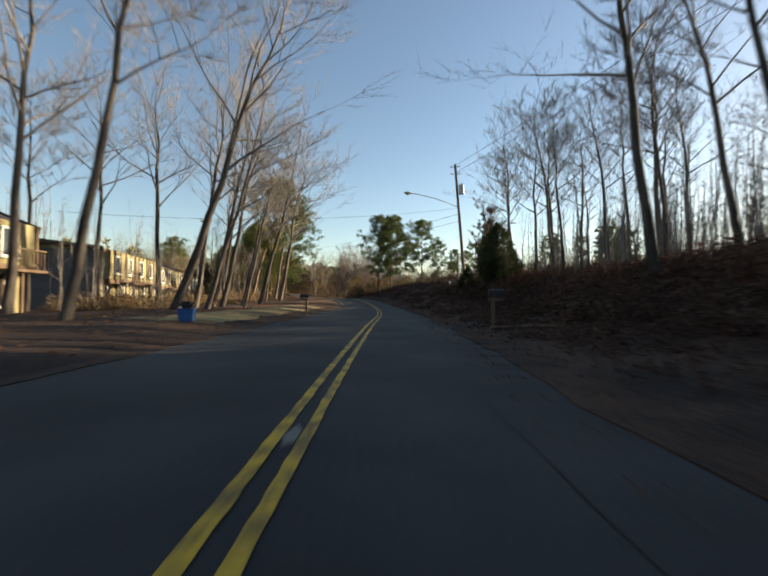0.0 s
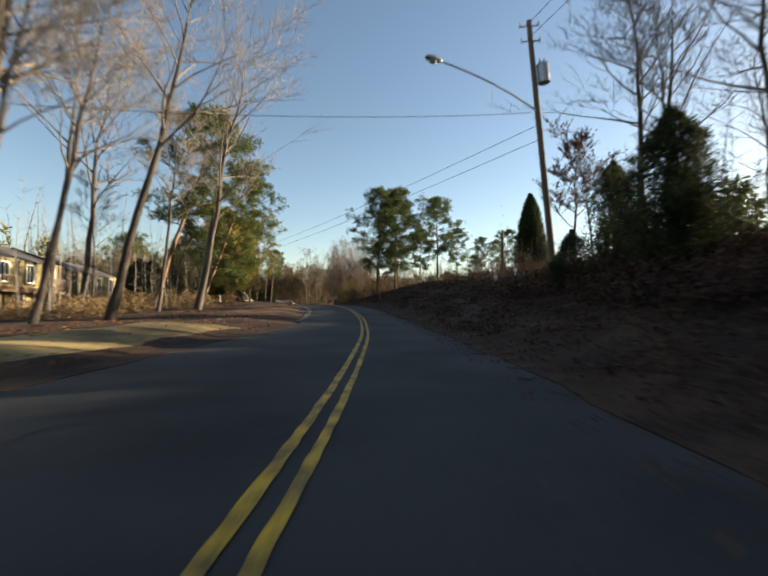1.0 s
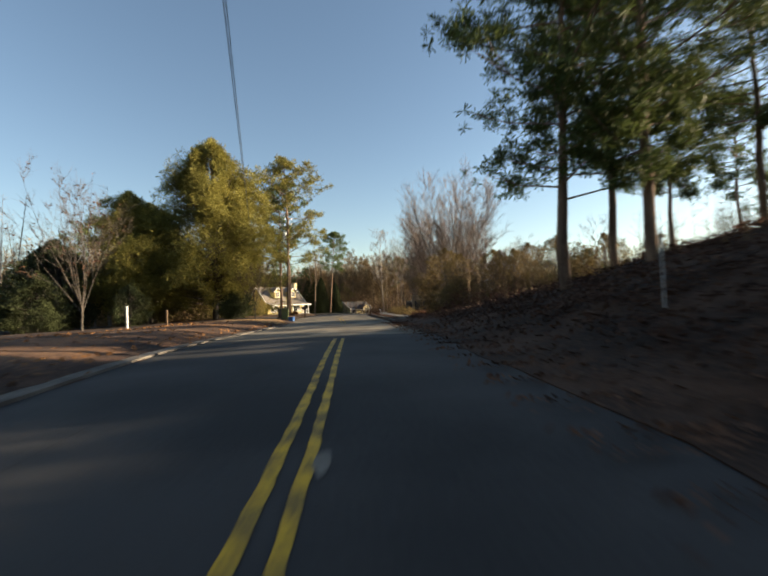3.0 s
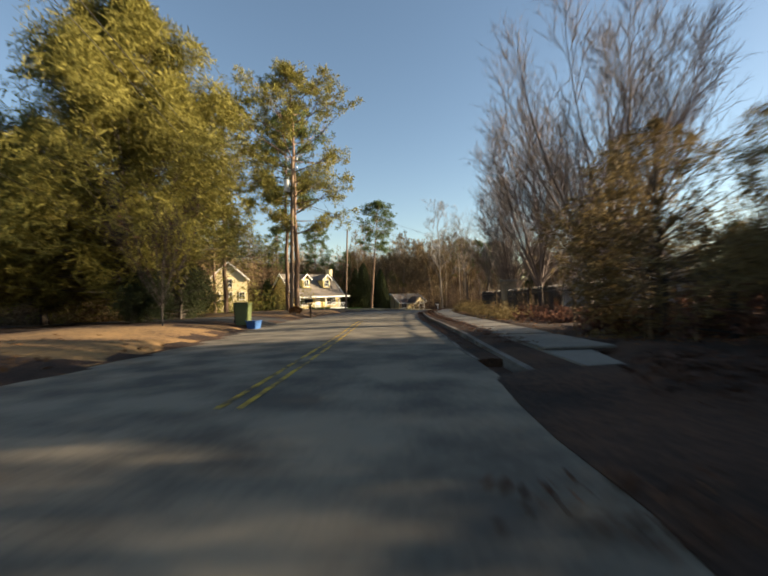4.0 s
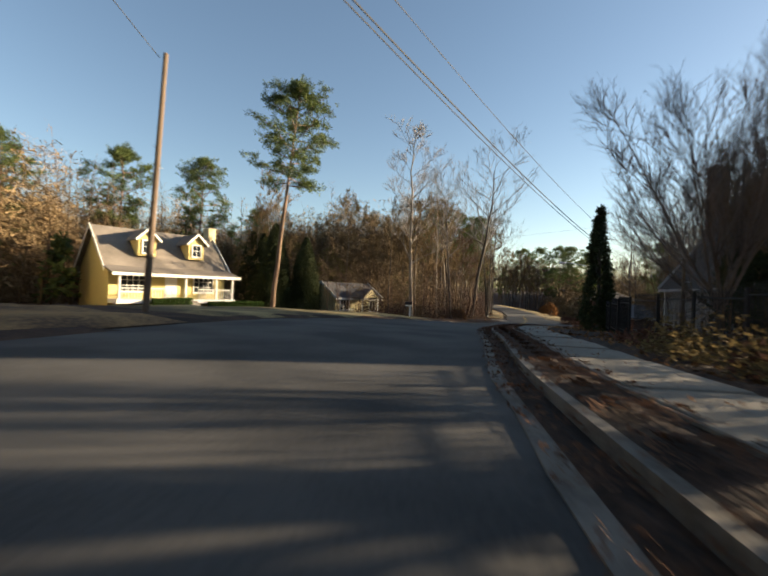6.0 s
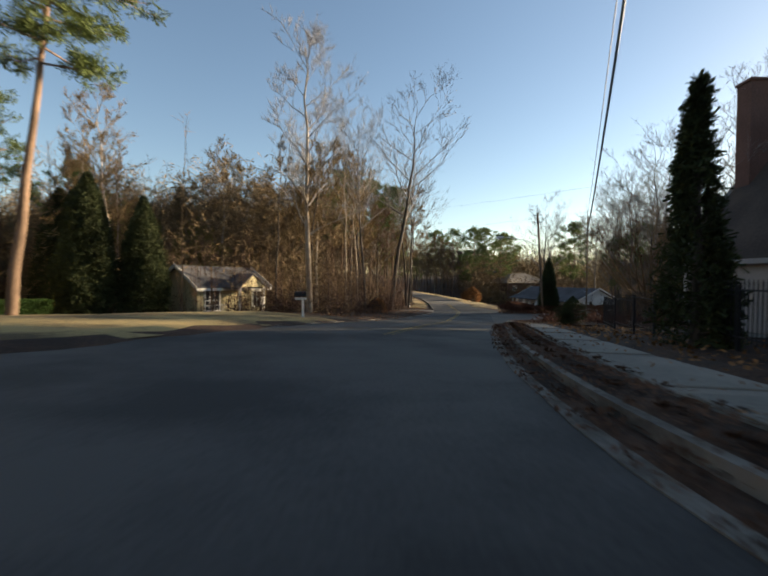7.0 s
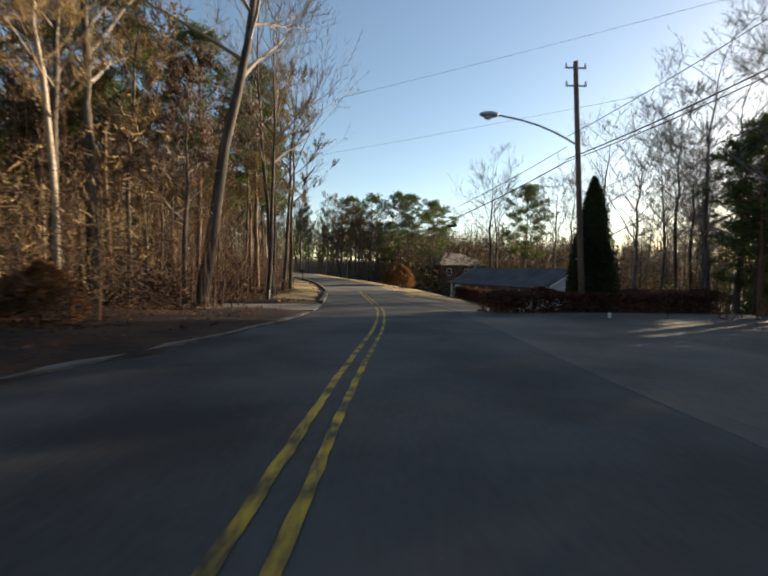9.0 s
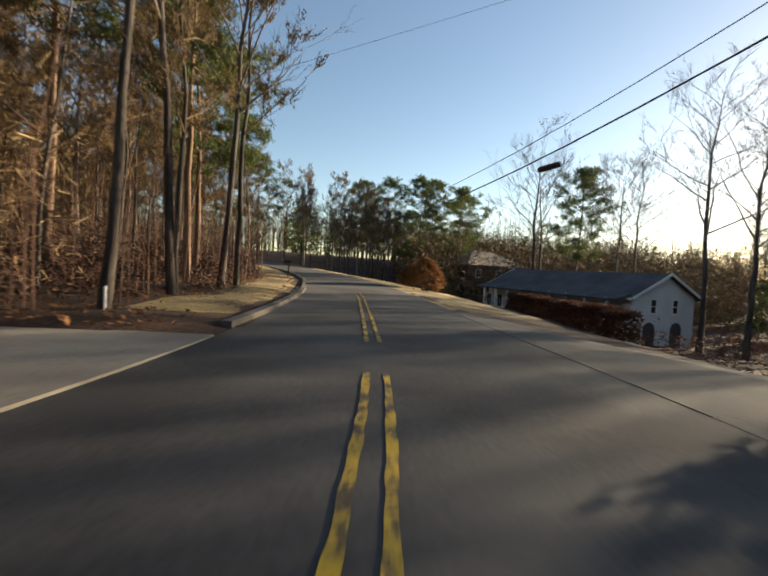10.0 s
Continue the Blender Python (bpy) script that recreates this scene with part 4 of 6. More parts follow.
def sun_cottage():
    """The cottage with two dormers, a porch across its front, a chimney and clipped hedges."""
    ob = thing("house", -46.1, 144.2, -0.9, 63.0, "pale yellow cottage with two dormers and a front porch", "house")
    w, d, h, rg = 9.4, 7.0, 2.75, 3.3
    gable_body(ob, w, d, h, rg, YELLOW_SIDING)
    siding(ob, w, h, (0, -d / 2, 0), 0, YELLOW_SIDING)
    gable_roof(ob, w, d, h, rg, SHINGLE, 0.4, front=1.7)
    boxed("porch_floor", (0, -d / 2 - 0.95, 0.15), (w, 1.9, 0.3), WHITE_TRIM, ob)
    for x in (-4.5, -2.7, 0.35, 3.0, 4.5):
        boxed("porch_post", (x, -d / 2 - 1.75, 1.33), (0.16, 0.16, 2.1), WHITE_TRIM, ob, bevel=0.015)
    railing(ob, -4.4, -0.6, -d / 2 - 1.75, 0.3, n=18)
    railing(ob, 1.4, 4.4, -d / 2 - 1.75, 0.3, n=15)
    window(ob, (-3.0, -d / 2 - 0.03, 1.55), 1.7, 1.3, 0, 4, 3)
    window(ob, (2.7, -d / 2 - 0.03, 1.55), 1.7, 1.3, 0, 4, 3)
    door = boxed("door", (-0.1, -d / 2 - 0.05, 1.32), (0.95, 0.08, 2.05), WHITE_TRIM, ob)
    boxed("door_handle", (0.3, -d / 2 - 0.11, 1.3), (0.04, 0.05, 0.12), METAL, door)
    for x in (-1.85, 2.2):
        c = boxed("dormer", (x, -1.95, h + 1.75), (1.35, 2.2, 1.5), YELLOW_SIDING, ob, "dormer with white gable trim")
        window(ob, (x, -3.08, h + 1.75), 0.7, 0.95, 0, 2, 2)
        for s in (-1, 1):
            slab("dormer_roof", [(x, -3.35, h + 3.25), (x, -0.3, h + 3.25), (x + s * 0.95, -0.9, h + 2.3), (x + s * 0.95, -3.35, h + 2.3)][::s], 0.1, SHINGLE, ob)
            bm = bmesh.new()
            a, b = Vector((x, -3.38, h + 3.2)), Vector((x + s * 0.97, -3.38, h + 2.24))
            dv = b - a
            box(bm, (0, 0, 0), (dv.length, 0.06, 0.16), Matrix.Translation((a + b) / 2) @ Matrix.Rotation(-math.atan2(dv.z, dv.x), 4, "Y"))
            part("barge_board", bm, WHITE_TRIM, ob)
        v = [(x - 0.675, -3.06, h + 2.5), (x + 0.675, -3.06, h + 2.5), (x, -3.06, h + 3.17)]
        piece("dormer_gable", v, [(0, 1, 2)], YELLOW_SIDING, ob)
    chimney(ob, w / 2 + 0.35, 0.2, -1, h + rg + 0.9, 0.7, 1.1, CREAM_SIDING)
    for i in range(3):
        boxed("step", (0.4, -d / 2 - 2.1 - 0.28 * i, 0.05 - 0.14 * i), (1.5, 0.3, 0.3), CONCRETE, ob)


def cream_house():
    ob = thing("house", -49.5, 129.0, 0.6, -50.0, "cream house with two stepped gables behind pines", "house")
    ob.matrix_world = ob.matrix_world @ Matrix.Diagonal((0.8, 0.8, 0.8, 1))
    gable_body(ob, 8, 5.8, 4.4, 2.7, CREAM_SIDING)
    # the gable end looks along -x
    gable_roof(ob, 8, 5.8, 4.4, 2.7, SHINGLE, 0.35)
    gable_body(ob, 5, 4.2, 3.0, 1.9, CREAM_SIDING, -1.4, -4.0, name="wing_wall")
    gable_roof(ob, 5, 4.2, 3.0, 1.9, SHINGLE, 0.3, -1.4, -4.0, name="wing_roof")
    for x, y, z in ((4.03, 0.0, 3.6), (4.03, 0.0, 1.4), (1.13, -4.0, 1.6)):
        window(ob, (x, y, z), 0.9, 1.3, 90, 2, 2)
    for y in (-2.0, 2.0):
        window(ob, (4.03, y, 1.4), 0.8, 1.2, 90, 2, 2)
    boxed("porch_floor", (1.6, -8.0, 0.3), (4, 3.2, 0.3), WHITE_TRIM, ob)
    slab("porch_roof", [(-0.6, -9.8, 2.9), (3.8, -9.8, 2.9), (3.8, -6.1, 3.2), (-0.6, -6.1, 3.2)], 0.15, SHINGLE, ob)
    for y in (-9.5, -7.8):
        boxed("porch_post", (3.5, y, 1.6), (0.15, 0.15, 2.4), WHITE_TRIM, ob)
    m = new("railing")
    m.parent = ob
    for i in range(12):
        boxed("baluster", (3.5, -9.4 + i * 0.27, 0.85), (0.04, 0.04, 0.8), WHITE_TRIM, m)
    boxed("handrail", (3.5, -7.9, 1.28), (0.08, 3.3, 0.07), WHITE_TRIM, m)


def townhouse(x, y, z, yaw, w, d, h, label, ridge=1.4, lit=BROWN_SIDING):
    """A boxy timber townhouse: boarded ends greyed as in shade, tan panelled front with dark battens, a jettied upper
    floor.
    """
    ob = thing("townhouse", x, y, z, yaw, label, "townhouse", "townhouses on the slope")
    gable_body(ob, w, d, h, ridge, lit)
    gable_roof(ob, w, d, h, ridge, SHINGLE_DARK, 0.45, trim=WOODBROWN)
    up = h * 0.5
    boxed("upper_floor", (0, -d / 2 - 0.32, (up + h) / 2 + 0.1), (w - 0.1, 0.7, h - up - 0.2), lit, ob)
    boxed("band", (0, -d / 2 - 0.7, up + 0.02), (w, 0.12, 0.35), WOODBROWN, ob, "dark timber band")
    n = int(w / 1.1)
    for i in range(n + 1):
        xx = -w / 2 + 0.1 + (w - 0.2) * i / n
        boxed("batten", (xx, -d / 2 - 0.7, (up + h) / 2 + 0.15), (0.14, 0.08, h - up - 0.35), WOODBROWN, ob)
        boxed("post", (xx, -d / 2 - 0.05, up / 2 - 0.1), (0.14, 0.12, up), WOODBROWN, ob)
    for i in range(int(w / 3)):
        xx = -w / 2 + 1.6 + 3 * i
        window(ob, (xx, -d / 2 - 0.7, up + (h - up) * 0.55), 0.85, 1.2, 0, 2, 1, WHITE_TRIM)
        window(ob, (xx, -d / 2 - 0.04, up * 0.55), 1.1, 1.5, 0, 2, 1, WHITE_TRIM)
    # end boards: the shade of these faces is put into a greyer colour
    for sx in (-1, 1):
        for i in range(9):
            boxed("cladding_board", (sx * (w / 2 + 0.02), 0, 0.2 + (h * 0.95) * i / 9 + 0.25), (0.05, d - 0.05, h / 9 - 0.03), SHADED_SIDING, ob)
        window(ob, (sx * (w / 2 + 0.06), 0.8, h * 0.75), 0.6, 0.8, 90 * sx, 1, 1, WOODBROWN)
    for i in range(2):
        xx = -w / 4 + i * w / 2
        bal = boxed("balcony", (xx, -d / 2 - 1.1, up - 0.1), (2.2, 1.0, 0.12), WOODBROWN, ob, "dark timber balcony")
        for k in range(9):
            boxed("baluster", (xx - 1.0 + k * 0.25, -d / 2 - 1.55, up + 0.4), (0.04, 0.04, 0.9), WOODBROWN, bal)
        boxed("handrail", (xx, -d / 2 - 1.55, up + 0.88), (2.2, 0.08, 0.06), WOODBROWN, bal)
    return ob


def grey_house():
    """The house with a steep roof and low eaves behind the iron fence."""
    ob = thing("house", 0.2, 136.7, -0.2, -90.0, "grey house with a steep dark roof behind the iron fence", "house")
    w, d, h, rg = 17.2, 10.5, 1.95, 6.8
    gable_body(ob, w, d, h, rg, GREY_SIDING)
    siding(ob, w, h, (0, -d / 2, 0), 0, GREY_SIDING, 0.22)
    gable_roof(ob, w, d, h, rg, SHINGLE_BROWN, 0.3, trim=GREY_SIDING)
    for y in (-2.5, 2.0):
        window(ob, (w / 2 + 0.03, y, 3.2), 0.9, 1.4, 90, 2, 2)
    chimney(ob, -w / 2 + 0.1, -2.3, -1, 10.0, 0.8, 1.0, BRICK)
    boxed("downspout", (-w / 2 + 0.12, -d / 2 - 0.1, 0.4), (0.09, 0.09, 2.6), WHITE_TRIM, ob, bevel=0.01)


def white_house():
    ob = thing("house", 14.0, 206.0, -7.4, 102.0, "long white-painted house with a columned front in the dip", "house")
    w, d, h, rg = 20.0, 7.5, 4.8, 1.9
    gable_body(ob, w, d, h, rg, WHITE_BRICK)
    gable_roof(ob, w, d, h, rg, SHINGLE_DARK, 0.4)
    for i in range(9):
        x = -8.8 + i * 2.2
        boxed("column", (x, d / 2 + 1.4, 2.3), (0.22, 0.22, 4.6), WHITE_TRIM, ob)
        window(ob, (x + 1.0, d / 2 + 0.03, 2.9), 0.9, 1.4, 180, 2, 2)
    slab("porch_roof", [(-w / 2, d / 2 + 1.8, 4.5), (w / 2, d / 2 + 1.8, 4.5), (w / 2, d / 2, 5.0), (-w / 2, d / 2, 5.0)], 0.15, SHINGLE_DARK, ob)
    for y, z in ((-1.3, 4.0), (1.3, 4.0)):
        window(ob, (-w / 2 - 0.03, y, z), 0.6, 1.1, -90, 1, 2)
    # solid dark panels stand in for the shade inside the arched openings
    for y in (-1.6, 1.6):
        bm = bmesh.new()
        box(bm, (-w / 2 - 0.02, y, 1.0), (0.08, 1.3, 2.0))
        cyl(bm, (-w / 2 - 0.06, y, 2.0), (-w / 2 + 0.02, y, 2.0), 0.65, 0.65, 20)
        part("arched_doorway", bm, SHINGLE_DARK, ob, "dark panel for the shade in an arched opening")


def hip_house(x, y, z, yaw, w, d, h, rg, wall, roof, label):
    ob = thing("house", x, y, z, yaw, label, "house")
    boxed("wall", (0, 0, h / 2 - 0.5), (w, d, h + 1), wall, ob)
    o = 0.5
    e = [(-w / 2 - o, -d / 2 - o, h), (w / 2 + o, -d / 2 - o, h), (w / 2 + o, d / 2 + o, h), (-w / 2 - o, d / 2 + o, h)]
    k = [(-w / 2 + d / 2, 0, h + rg), (w / 2 - d / 2, 0, h + rg)]
    for pts in ((e[0], e[1], k[1], k[0]), (e[1], e[2], k[1]), (e[2], e[3], k[0], k[1]), (e[3], e[0], k[0])):
        slab("roof", pts, 0.12, roof, ob)
    for i in range(3):
        window(ob, (-w / 3 + i * w / 3, -d / 2 - 0.03, h * 0.55), 1.0, 1.2, 0, 2, 2)
    return ob


def small_cottage():
    ob = thing("house", -33.6, 160.5, None, 62.0, "small cream cottage with a gabled porch at the wood's edge", "house")
    gable_body(ob, 7.0, 4.5, 2.5, 1.5, CREAM_SIDING)
    gable_roof(ob, 7.0, 4.5, 2.5, 1.5, SHINGLE_DARK, 0.35)
    window(ob, (-2.2, -2.28, 1.4), 1.3, 1.5, 0, 3, 2)
    window(ob, (2.4, -2.28, 1.4), 0.9, 1.2, 0, 2, 2)
    for s in (-1, 1):
        slab("porch_roof", [(0, -4.4, 3.5), (0, -2.2, 3.5), (s * 1.5, -2.2, 2.4), (s * 1.5, -4.4, 2.4)][::s], 0.1, SHINGLE_DARK, ob)
        boxed("porch_post", (s * 1.25, -4.2, 1.2), (0.14, 0.14, 2.4), WHITE_TRIM, ob)
    piece("porch_gable", [(-1.35, -4.3, 2.45), (1.35, -4.3, 2.45), (0, -4.3, 3.42)], [(0, 1, 2)], CREAM_SIDING, ob)
    railing(ob, -3.4, -1.3, -2.9, 0.2, n=8)
    boxed("porch_floor", (0, -3.3, 0.1), (7, 2.2, 0.2), WHITE_TRIM, ob)


sun_cottage()
cream_house()
townhouse(-25.6, 36.0, -0.4, 104.5, 13, 7, 4.6, "weathered two-storey timber townhouse with dark bands", 0.35)
townhouse(-29.2, 49.6, -0.5, 104.5, 13, 7, 4.3, "lower weathered timber townhouse with balconies")
townhouse(-33.0, 64.0, -0.7, 104.5, 12, 7, 4.2, "far weathered timber townhouse with balconies")
townhouse(-21.2, 17.6, -0.1, 96, 6.5, 7, 4.4, "small timber townhouse close to the road")
grey_house()
white_house()
hip_house(15, 236, -3.0, 20, 13, 9, 3.0, 2.6, BRICK, SHINGLE, "low brick house with a brown hipped roof")
small_cottage()
hip_house(-72, 80, 0.0, 70, 12, 8, 3.0, 2.2, CREAM_SIDING, SHINGLE, "far cream house behind the shrubs")
hip_house(22, 118, 0.4, 100, 12, 9, 3.0, 2.4, CREAM_SIDING, SHINGLE, "cream house beyond the bank and pines")
hip_house(-48, 178, -3.0, 100, 11, 8, 3.2, 2.4, BRICK, SHINGLE_DARK, "brown house deep in the wood")


# ---- tree kinds, built once ----
BARE = [bare_tree(11, 18, 0.23, 0.42, 17, 0.46, up=0.6, dense=0.75), bare_tree(12, 16, 0.18, 0.45, 16, 0.44, up=0.6, dense=0.75), bare_tree(13, 19, 0.21, 0.4, 17, 0.42, up=0.6, dense=0.75),
        bare_tree(14, 15, 0.15, 0.48, 14, 0.38, up=0.6)]
SLIM = [leafy(bare_tree(21, 15, 0.10, 0.35, 14, 0.22, twigs=TWIG_BROWN), 1, GOLDLEAF, 2200, 0.09), leafy(bare_tree(22, 13, 0.08, 0.32, 13, 0.24, twigs=TWIG_BROWN), 3, GOLDLEAF, 900, 0.09),
        leafy(bare_tree(23, 17, 0.13, 0.38, 15, 0.22, pale=True, twigs=TWIG_BROWN), 2, GOLDLEAF, 1900, 0.09)]
POPLAR = bare_tree(31, 19, 0.2, 0.28, 20, 0.27, pale=True, twigs=TWIG)
VASE = [vase_tree(41, 9, 12, 0.07, twigs=TWIG_MAUVE), vase_tree(42, 10, 14, 0.075, twigs=TWIG_MAUVE), vase_tree(43, 8, 12, 0.06, twigs=TWIG_BROWN)]
PINE = [pine(51, clumps=1.3), pine(52, 17, 0.19, 0.36, 0.27, clumps=1.5), pine(53, 19, 0.2, 0.52, 0.2, clumps=1.3), pine(54, 14, 0.15, 0.42, 0.22, clumps=1.3)]
BROAD = pine(57, 15, 0.2, 0.2, 0.31, clumps=1.95, limbs=42)
BROAD_2 = pine(58, 15, 0.19, 0.38, 0.27, clumps=1.9, limbs=40)
LONE = pine(55, 18, 0.2, 0.55, 0.2, clumps=1.5, limbs=34)
SUNPINE = pine(56, 20, 0.23, 0.32, 0.29, NEEDLE_SUNLIT, clumps=1.9, limbs=42)

for i, (x, y, s, k, ty) in enumerate([
        (-9.0, 12.0, 0.95, 3, 10), (-11.6, 23.6, 1.05, 0, 19), (-11.2, 27.0, 0.85, 1, 17), (-14.0, 35.0, 0.95, 2, 12),
        (-11.9, 36.0, 0.8, 3, 12), (-11.4, 39.3, 1.0, 1, 15), (-12.4, 45.0, 0.7, 3, 6), (-11.8, 48.6, 0.9, 0, 10),
        (-11.0, 8.6, 0.95, 1, 13), (-12.6, 6.0, 1.0, 2, 13), (-16.0, 18.0, 0.9, 2, 5), (-19.0, 28.0, 0.9, 1, 2), (-17.5, 33.0, 0.95, 2, 0),
        (-21.5, 25.6, 0.9, 3, 0), (-27, 24, 0.95, 0, 0), (-35, 30, 0.9, 1, 0), (-21, 52, 0.6, 3, 0), (-13.5, 30.5, 0.9, 2, 9), (-12.6, 33.2, 0.8, 0, 12), (-15.5, 41, 0.85, 1, 7), (-13.2, 52, 0.75, 2, 9), (-10.3, 31.6, 0.7, 3, 12), (-17.5, 46, 0.8, 0, 5)]):
    plant("tree", BARE[k], x, y, "tall leafless hardwood leaning over the roadside verge", group="trees on the verge", yaw=0, scale=s, tilt=(0, ty))
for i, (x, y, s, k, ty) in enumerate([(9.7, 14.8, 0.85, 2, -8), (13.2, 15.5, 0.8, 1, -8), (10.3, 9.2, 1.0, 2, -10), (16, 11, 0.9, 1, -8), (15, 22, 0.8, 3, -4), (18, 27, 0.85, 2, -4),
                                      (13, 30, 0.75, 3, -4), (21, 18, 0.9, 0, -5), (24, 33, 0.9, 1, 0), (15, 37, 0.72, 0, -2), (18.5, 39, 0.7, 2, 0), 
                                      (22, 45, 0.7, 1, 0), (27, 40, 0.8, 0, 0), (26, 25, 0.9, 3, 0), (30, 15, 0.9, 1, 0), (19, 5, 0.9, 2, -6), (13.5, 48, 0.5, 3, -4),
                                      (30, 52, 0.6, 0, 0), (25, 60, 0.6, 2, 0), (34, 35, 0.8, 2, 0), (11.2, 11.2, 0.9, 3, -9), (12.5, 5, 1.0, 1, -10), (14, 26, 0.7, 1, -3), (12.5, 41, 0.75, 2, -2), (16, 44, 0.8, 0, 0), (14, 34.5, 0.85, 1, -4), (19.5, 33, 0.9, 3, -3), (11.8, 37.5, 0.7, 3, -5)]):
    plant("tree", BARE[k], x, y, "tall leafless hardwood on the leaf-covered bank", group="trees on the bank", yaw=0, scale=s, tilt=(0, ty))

# pines and evergreens of the first stretch
for i, (x, y, s, m) in enumerate([(-0.6, 73.6, 0.88, BROAD), (1.5, 73.2, 0.84, BROAD), (1.8, 77.5, 0.84, BROAD_2), (7.3, 78.6, 0.84, BROAD_2), (5.2, 81.0, 0.62, BROAD_2), (11.5, 88, 0.62, PINE[2]),
                                  (15.0, 90, 0.58, PINE[3]), (19, 86, 0.58, PINE[0]), (13.5, 80, 0.5, PINE[3]), (16.2, 82, 0.52, PINE[3])]):
    plant("pine_tree", m, x, y, "tall pine with a dark crown on the bank", "pine tree", "pines on the bank", i * 80, s)
for x, y, s, m, t in ((-14.0, 54.5, 0.85, BROAD, (-7, 17)), (-15.6, 50.2, 1.05, BROAD_2, (-5, 16))):
    plant("pine_tree", m, x, y, "leaning pine with drooping green boughs by the road", "pine tree", "leaning pines", 30, s, tilt=t)
plant("tree", BARE[3], -20.5, 60.8, "small leafless tree that leans toward the road", tilt=(0, 22), scale=0.5)
GREAT = bushy(61, 17.5, 6.0, 6.0, 0.03, 20000, 0.4, NEEDLE_SUNLIT, trunk_r=0.3, inner=0.3, ragged=0.8, blade=0.06, lumps=120, loose=0.42)
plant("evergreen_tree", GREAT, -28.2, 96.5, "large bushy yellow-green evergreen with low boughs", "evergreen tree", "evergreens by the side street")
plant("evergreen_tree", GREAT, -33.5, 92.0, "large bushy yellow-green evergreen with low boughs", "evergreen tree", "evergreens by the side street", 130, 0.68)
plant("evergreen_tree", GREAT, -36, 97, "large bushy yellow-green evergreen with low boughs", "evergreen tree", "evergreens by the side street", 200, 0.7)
CONE = bushy(62, 10.5, 2.5, 2.5, 0.0, 13000, 0.28, CEDAR, cone=0.55, inner=0.3, ragged=0.15, lumps=110)
plant("conical_evergreen", CONE, 19.6, 77.5, "dark conical evergreen on the crest of the bank", "evergreen tree", "", 0, 0.85, sz=1.25)
SHRUB = bushy(63, 4.5, 1.9, 1.9, 0.0, 3600, 0.17, CEDAR, ragged=0.8, inner=0.3)
for x, y, s, q in ((9.4, 34.6, 0.85, 1.35), (10.8, 36.0, 0.6, 1.2), (7.6, 37.8, 0.4, 1.3), (10.2, 39.5, 0.7, 1.5)):
    plant("cedar_shrub", SHRUB, x, y, "dark evergreen shrub beside the utility pole", "shrub", "shrubs by the pole", x * 50, s, sz=q)
for x, y, s in ((-9.4, 126.5, 0.62), (-8.6, 129.0, 0.75), (-9.9, 124.4, 0.5)):
    plant("cedar_shrub", SHRUB, x, y, "dark evergreen shrub before the grey house", "shrub", "shrubs before the grey house", x * 50, s)
for x, y, s in ((-27.0, 98.5, 0.8), (-29.5, 101.0, 0.9), (-25.6, 95.2, 0.6)):
    plant("cedar_shrub", SHRUB, x, y, "dark evergreen shrub under the large evergreen", "shrub", "shrubs by the side street", x * 50, s)
for x, y, s in ((-38, 80, 0.9), (-34, 84, 0.95), (-42, 76, 0.9), (-31, 82, 0.5), (-29, 87, 0.7), (-36.5, 87.5, 1.6), (-45, 82, 1.6), (-40, 90, 1.7)):
    plant("evergreen_shrub", SHRUB, x, y, "dark green shrub behind the lawn", "shrub", "shrubs behind the lawn", x * 50, s)
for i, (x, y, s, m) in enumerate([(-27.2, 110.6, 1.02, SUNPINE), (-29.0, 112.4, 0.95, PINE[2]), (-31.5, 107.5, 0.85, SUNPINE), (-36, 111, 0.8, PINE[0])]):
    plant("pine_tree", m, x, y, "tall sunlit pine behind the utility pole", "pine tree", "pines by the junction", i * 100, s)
plant("pine_tree", LONE, -32.0, 139.6, "lone tall pine with a bare lower trunk", "pine tree", "", 40, 0.93, tilt=(0, 5))
CRAPE = leafy(vase_tree(44, 9, 11, 0.04, 0.30, BARK, 0.3), 4, OAKLEAF, 260, 0.12)
plant("crape_myrtle", CRAPE, -25.6, 80.0, "leafless many-stemmed crape myrtle on the lawn", "tree", "crape myrtles", 0, 1.0)
plant("crape_myrtle", CRAPE, -21.8, 92.6, "leafless many-stemmed crape myrtle on the lawn", "tree", "crape myrtles", 90, 0.6)

# right side past the bank
# the last three trees are added by the driveway only to shade the road
for i, (x, y, s, k) in enumerate([(-5.3, 100.5, 1.3, 1), (-5.8, 105.0, 1.15, 0), (-10.4, 117.3, 1.05, 1), (-8.2, 110.5, 1.28, 1), (-12, 124, 0.8, 0), 
                                  (-8.8, 130.5, 0.85, 0), (-6.5, 120.5, 0.95, 0), (-8.0, 127.5, 0.9, 2), (-3.0, 116, 0.95, 1), 
                                  (1.5, 151.5, 0.85, 0), (3.6, 150.2, 0.75, 2), (7.5, 163.8, 1.0, 1), (3.8, 162.4, 0.8, 0)]):
    plant("vase_tree", VASE[k], x, y, "leafless vase-shaped tree by the fence, some added for shade", "tree", "trees along the fence", i * 75, s)
DENSE = leafy(vase_tree(45, 8.5, 13, 0.08, 0.55, twigs=TWIG_BROWN, fine=0.5), 6, OAKLEAF, 500, 0.09)
for x, y, s in ((-2.8, 152.0, 0.95),):
    plant("rounded_tree", DENSE, x, y, "dense rounded leafless tree beside the driveway", "tree", "", 20 + x * 30, s)
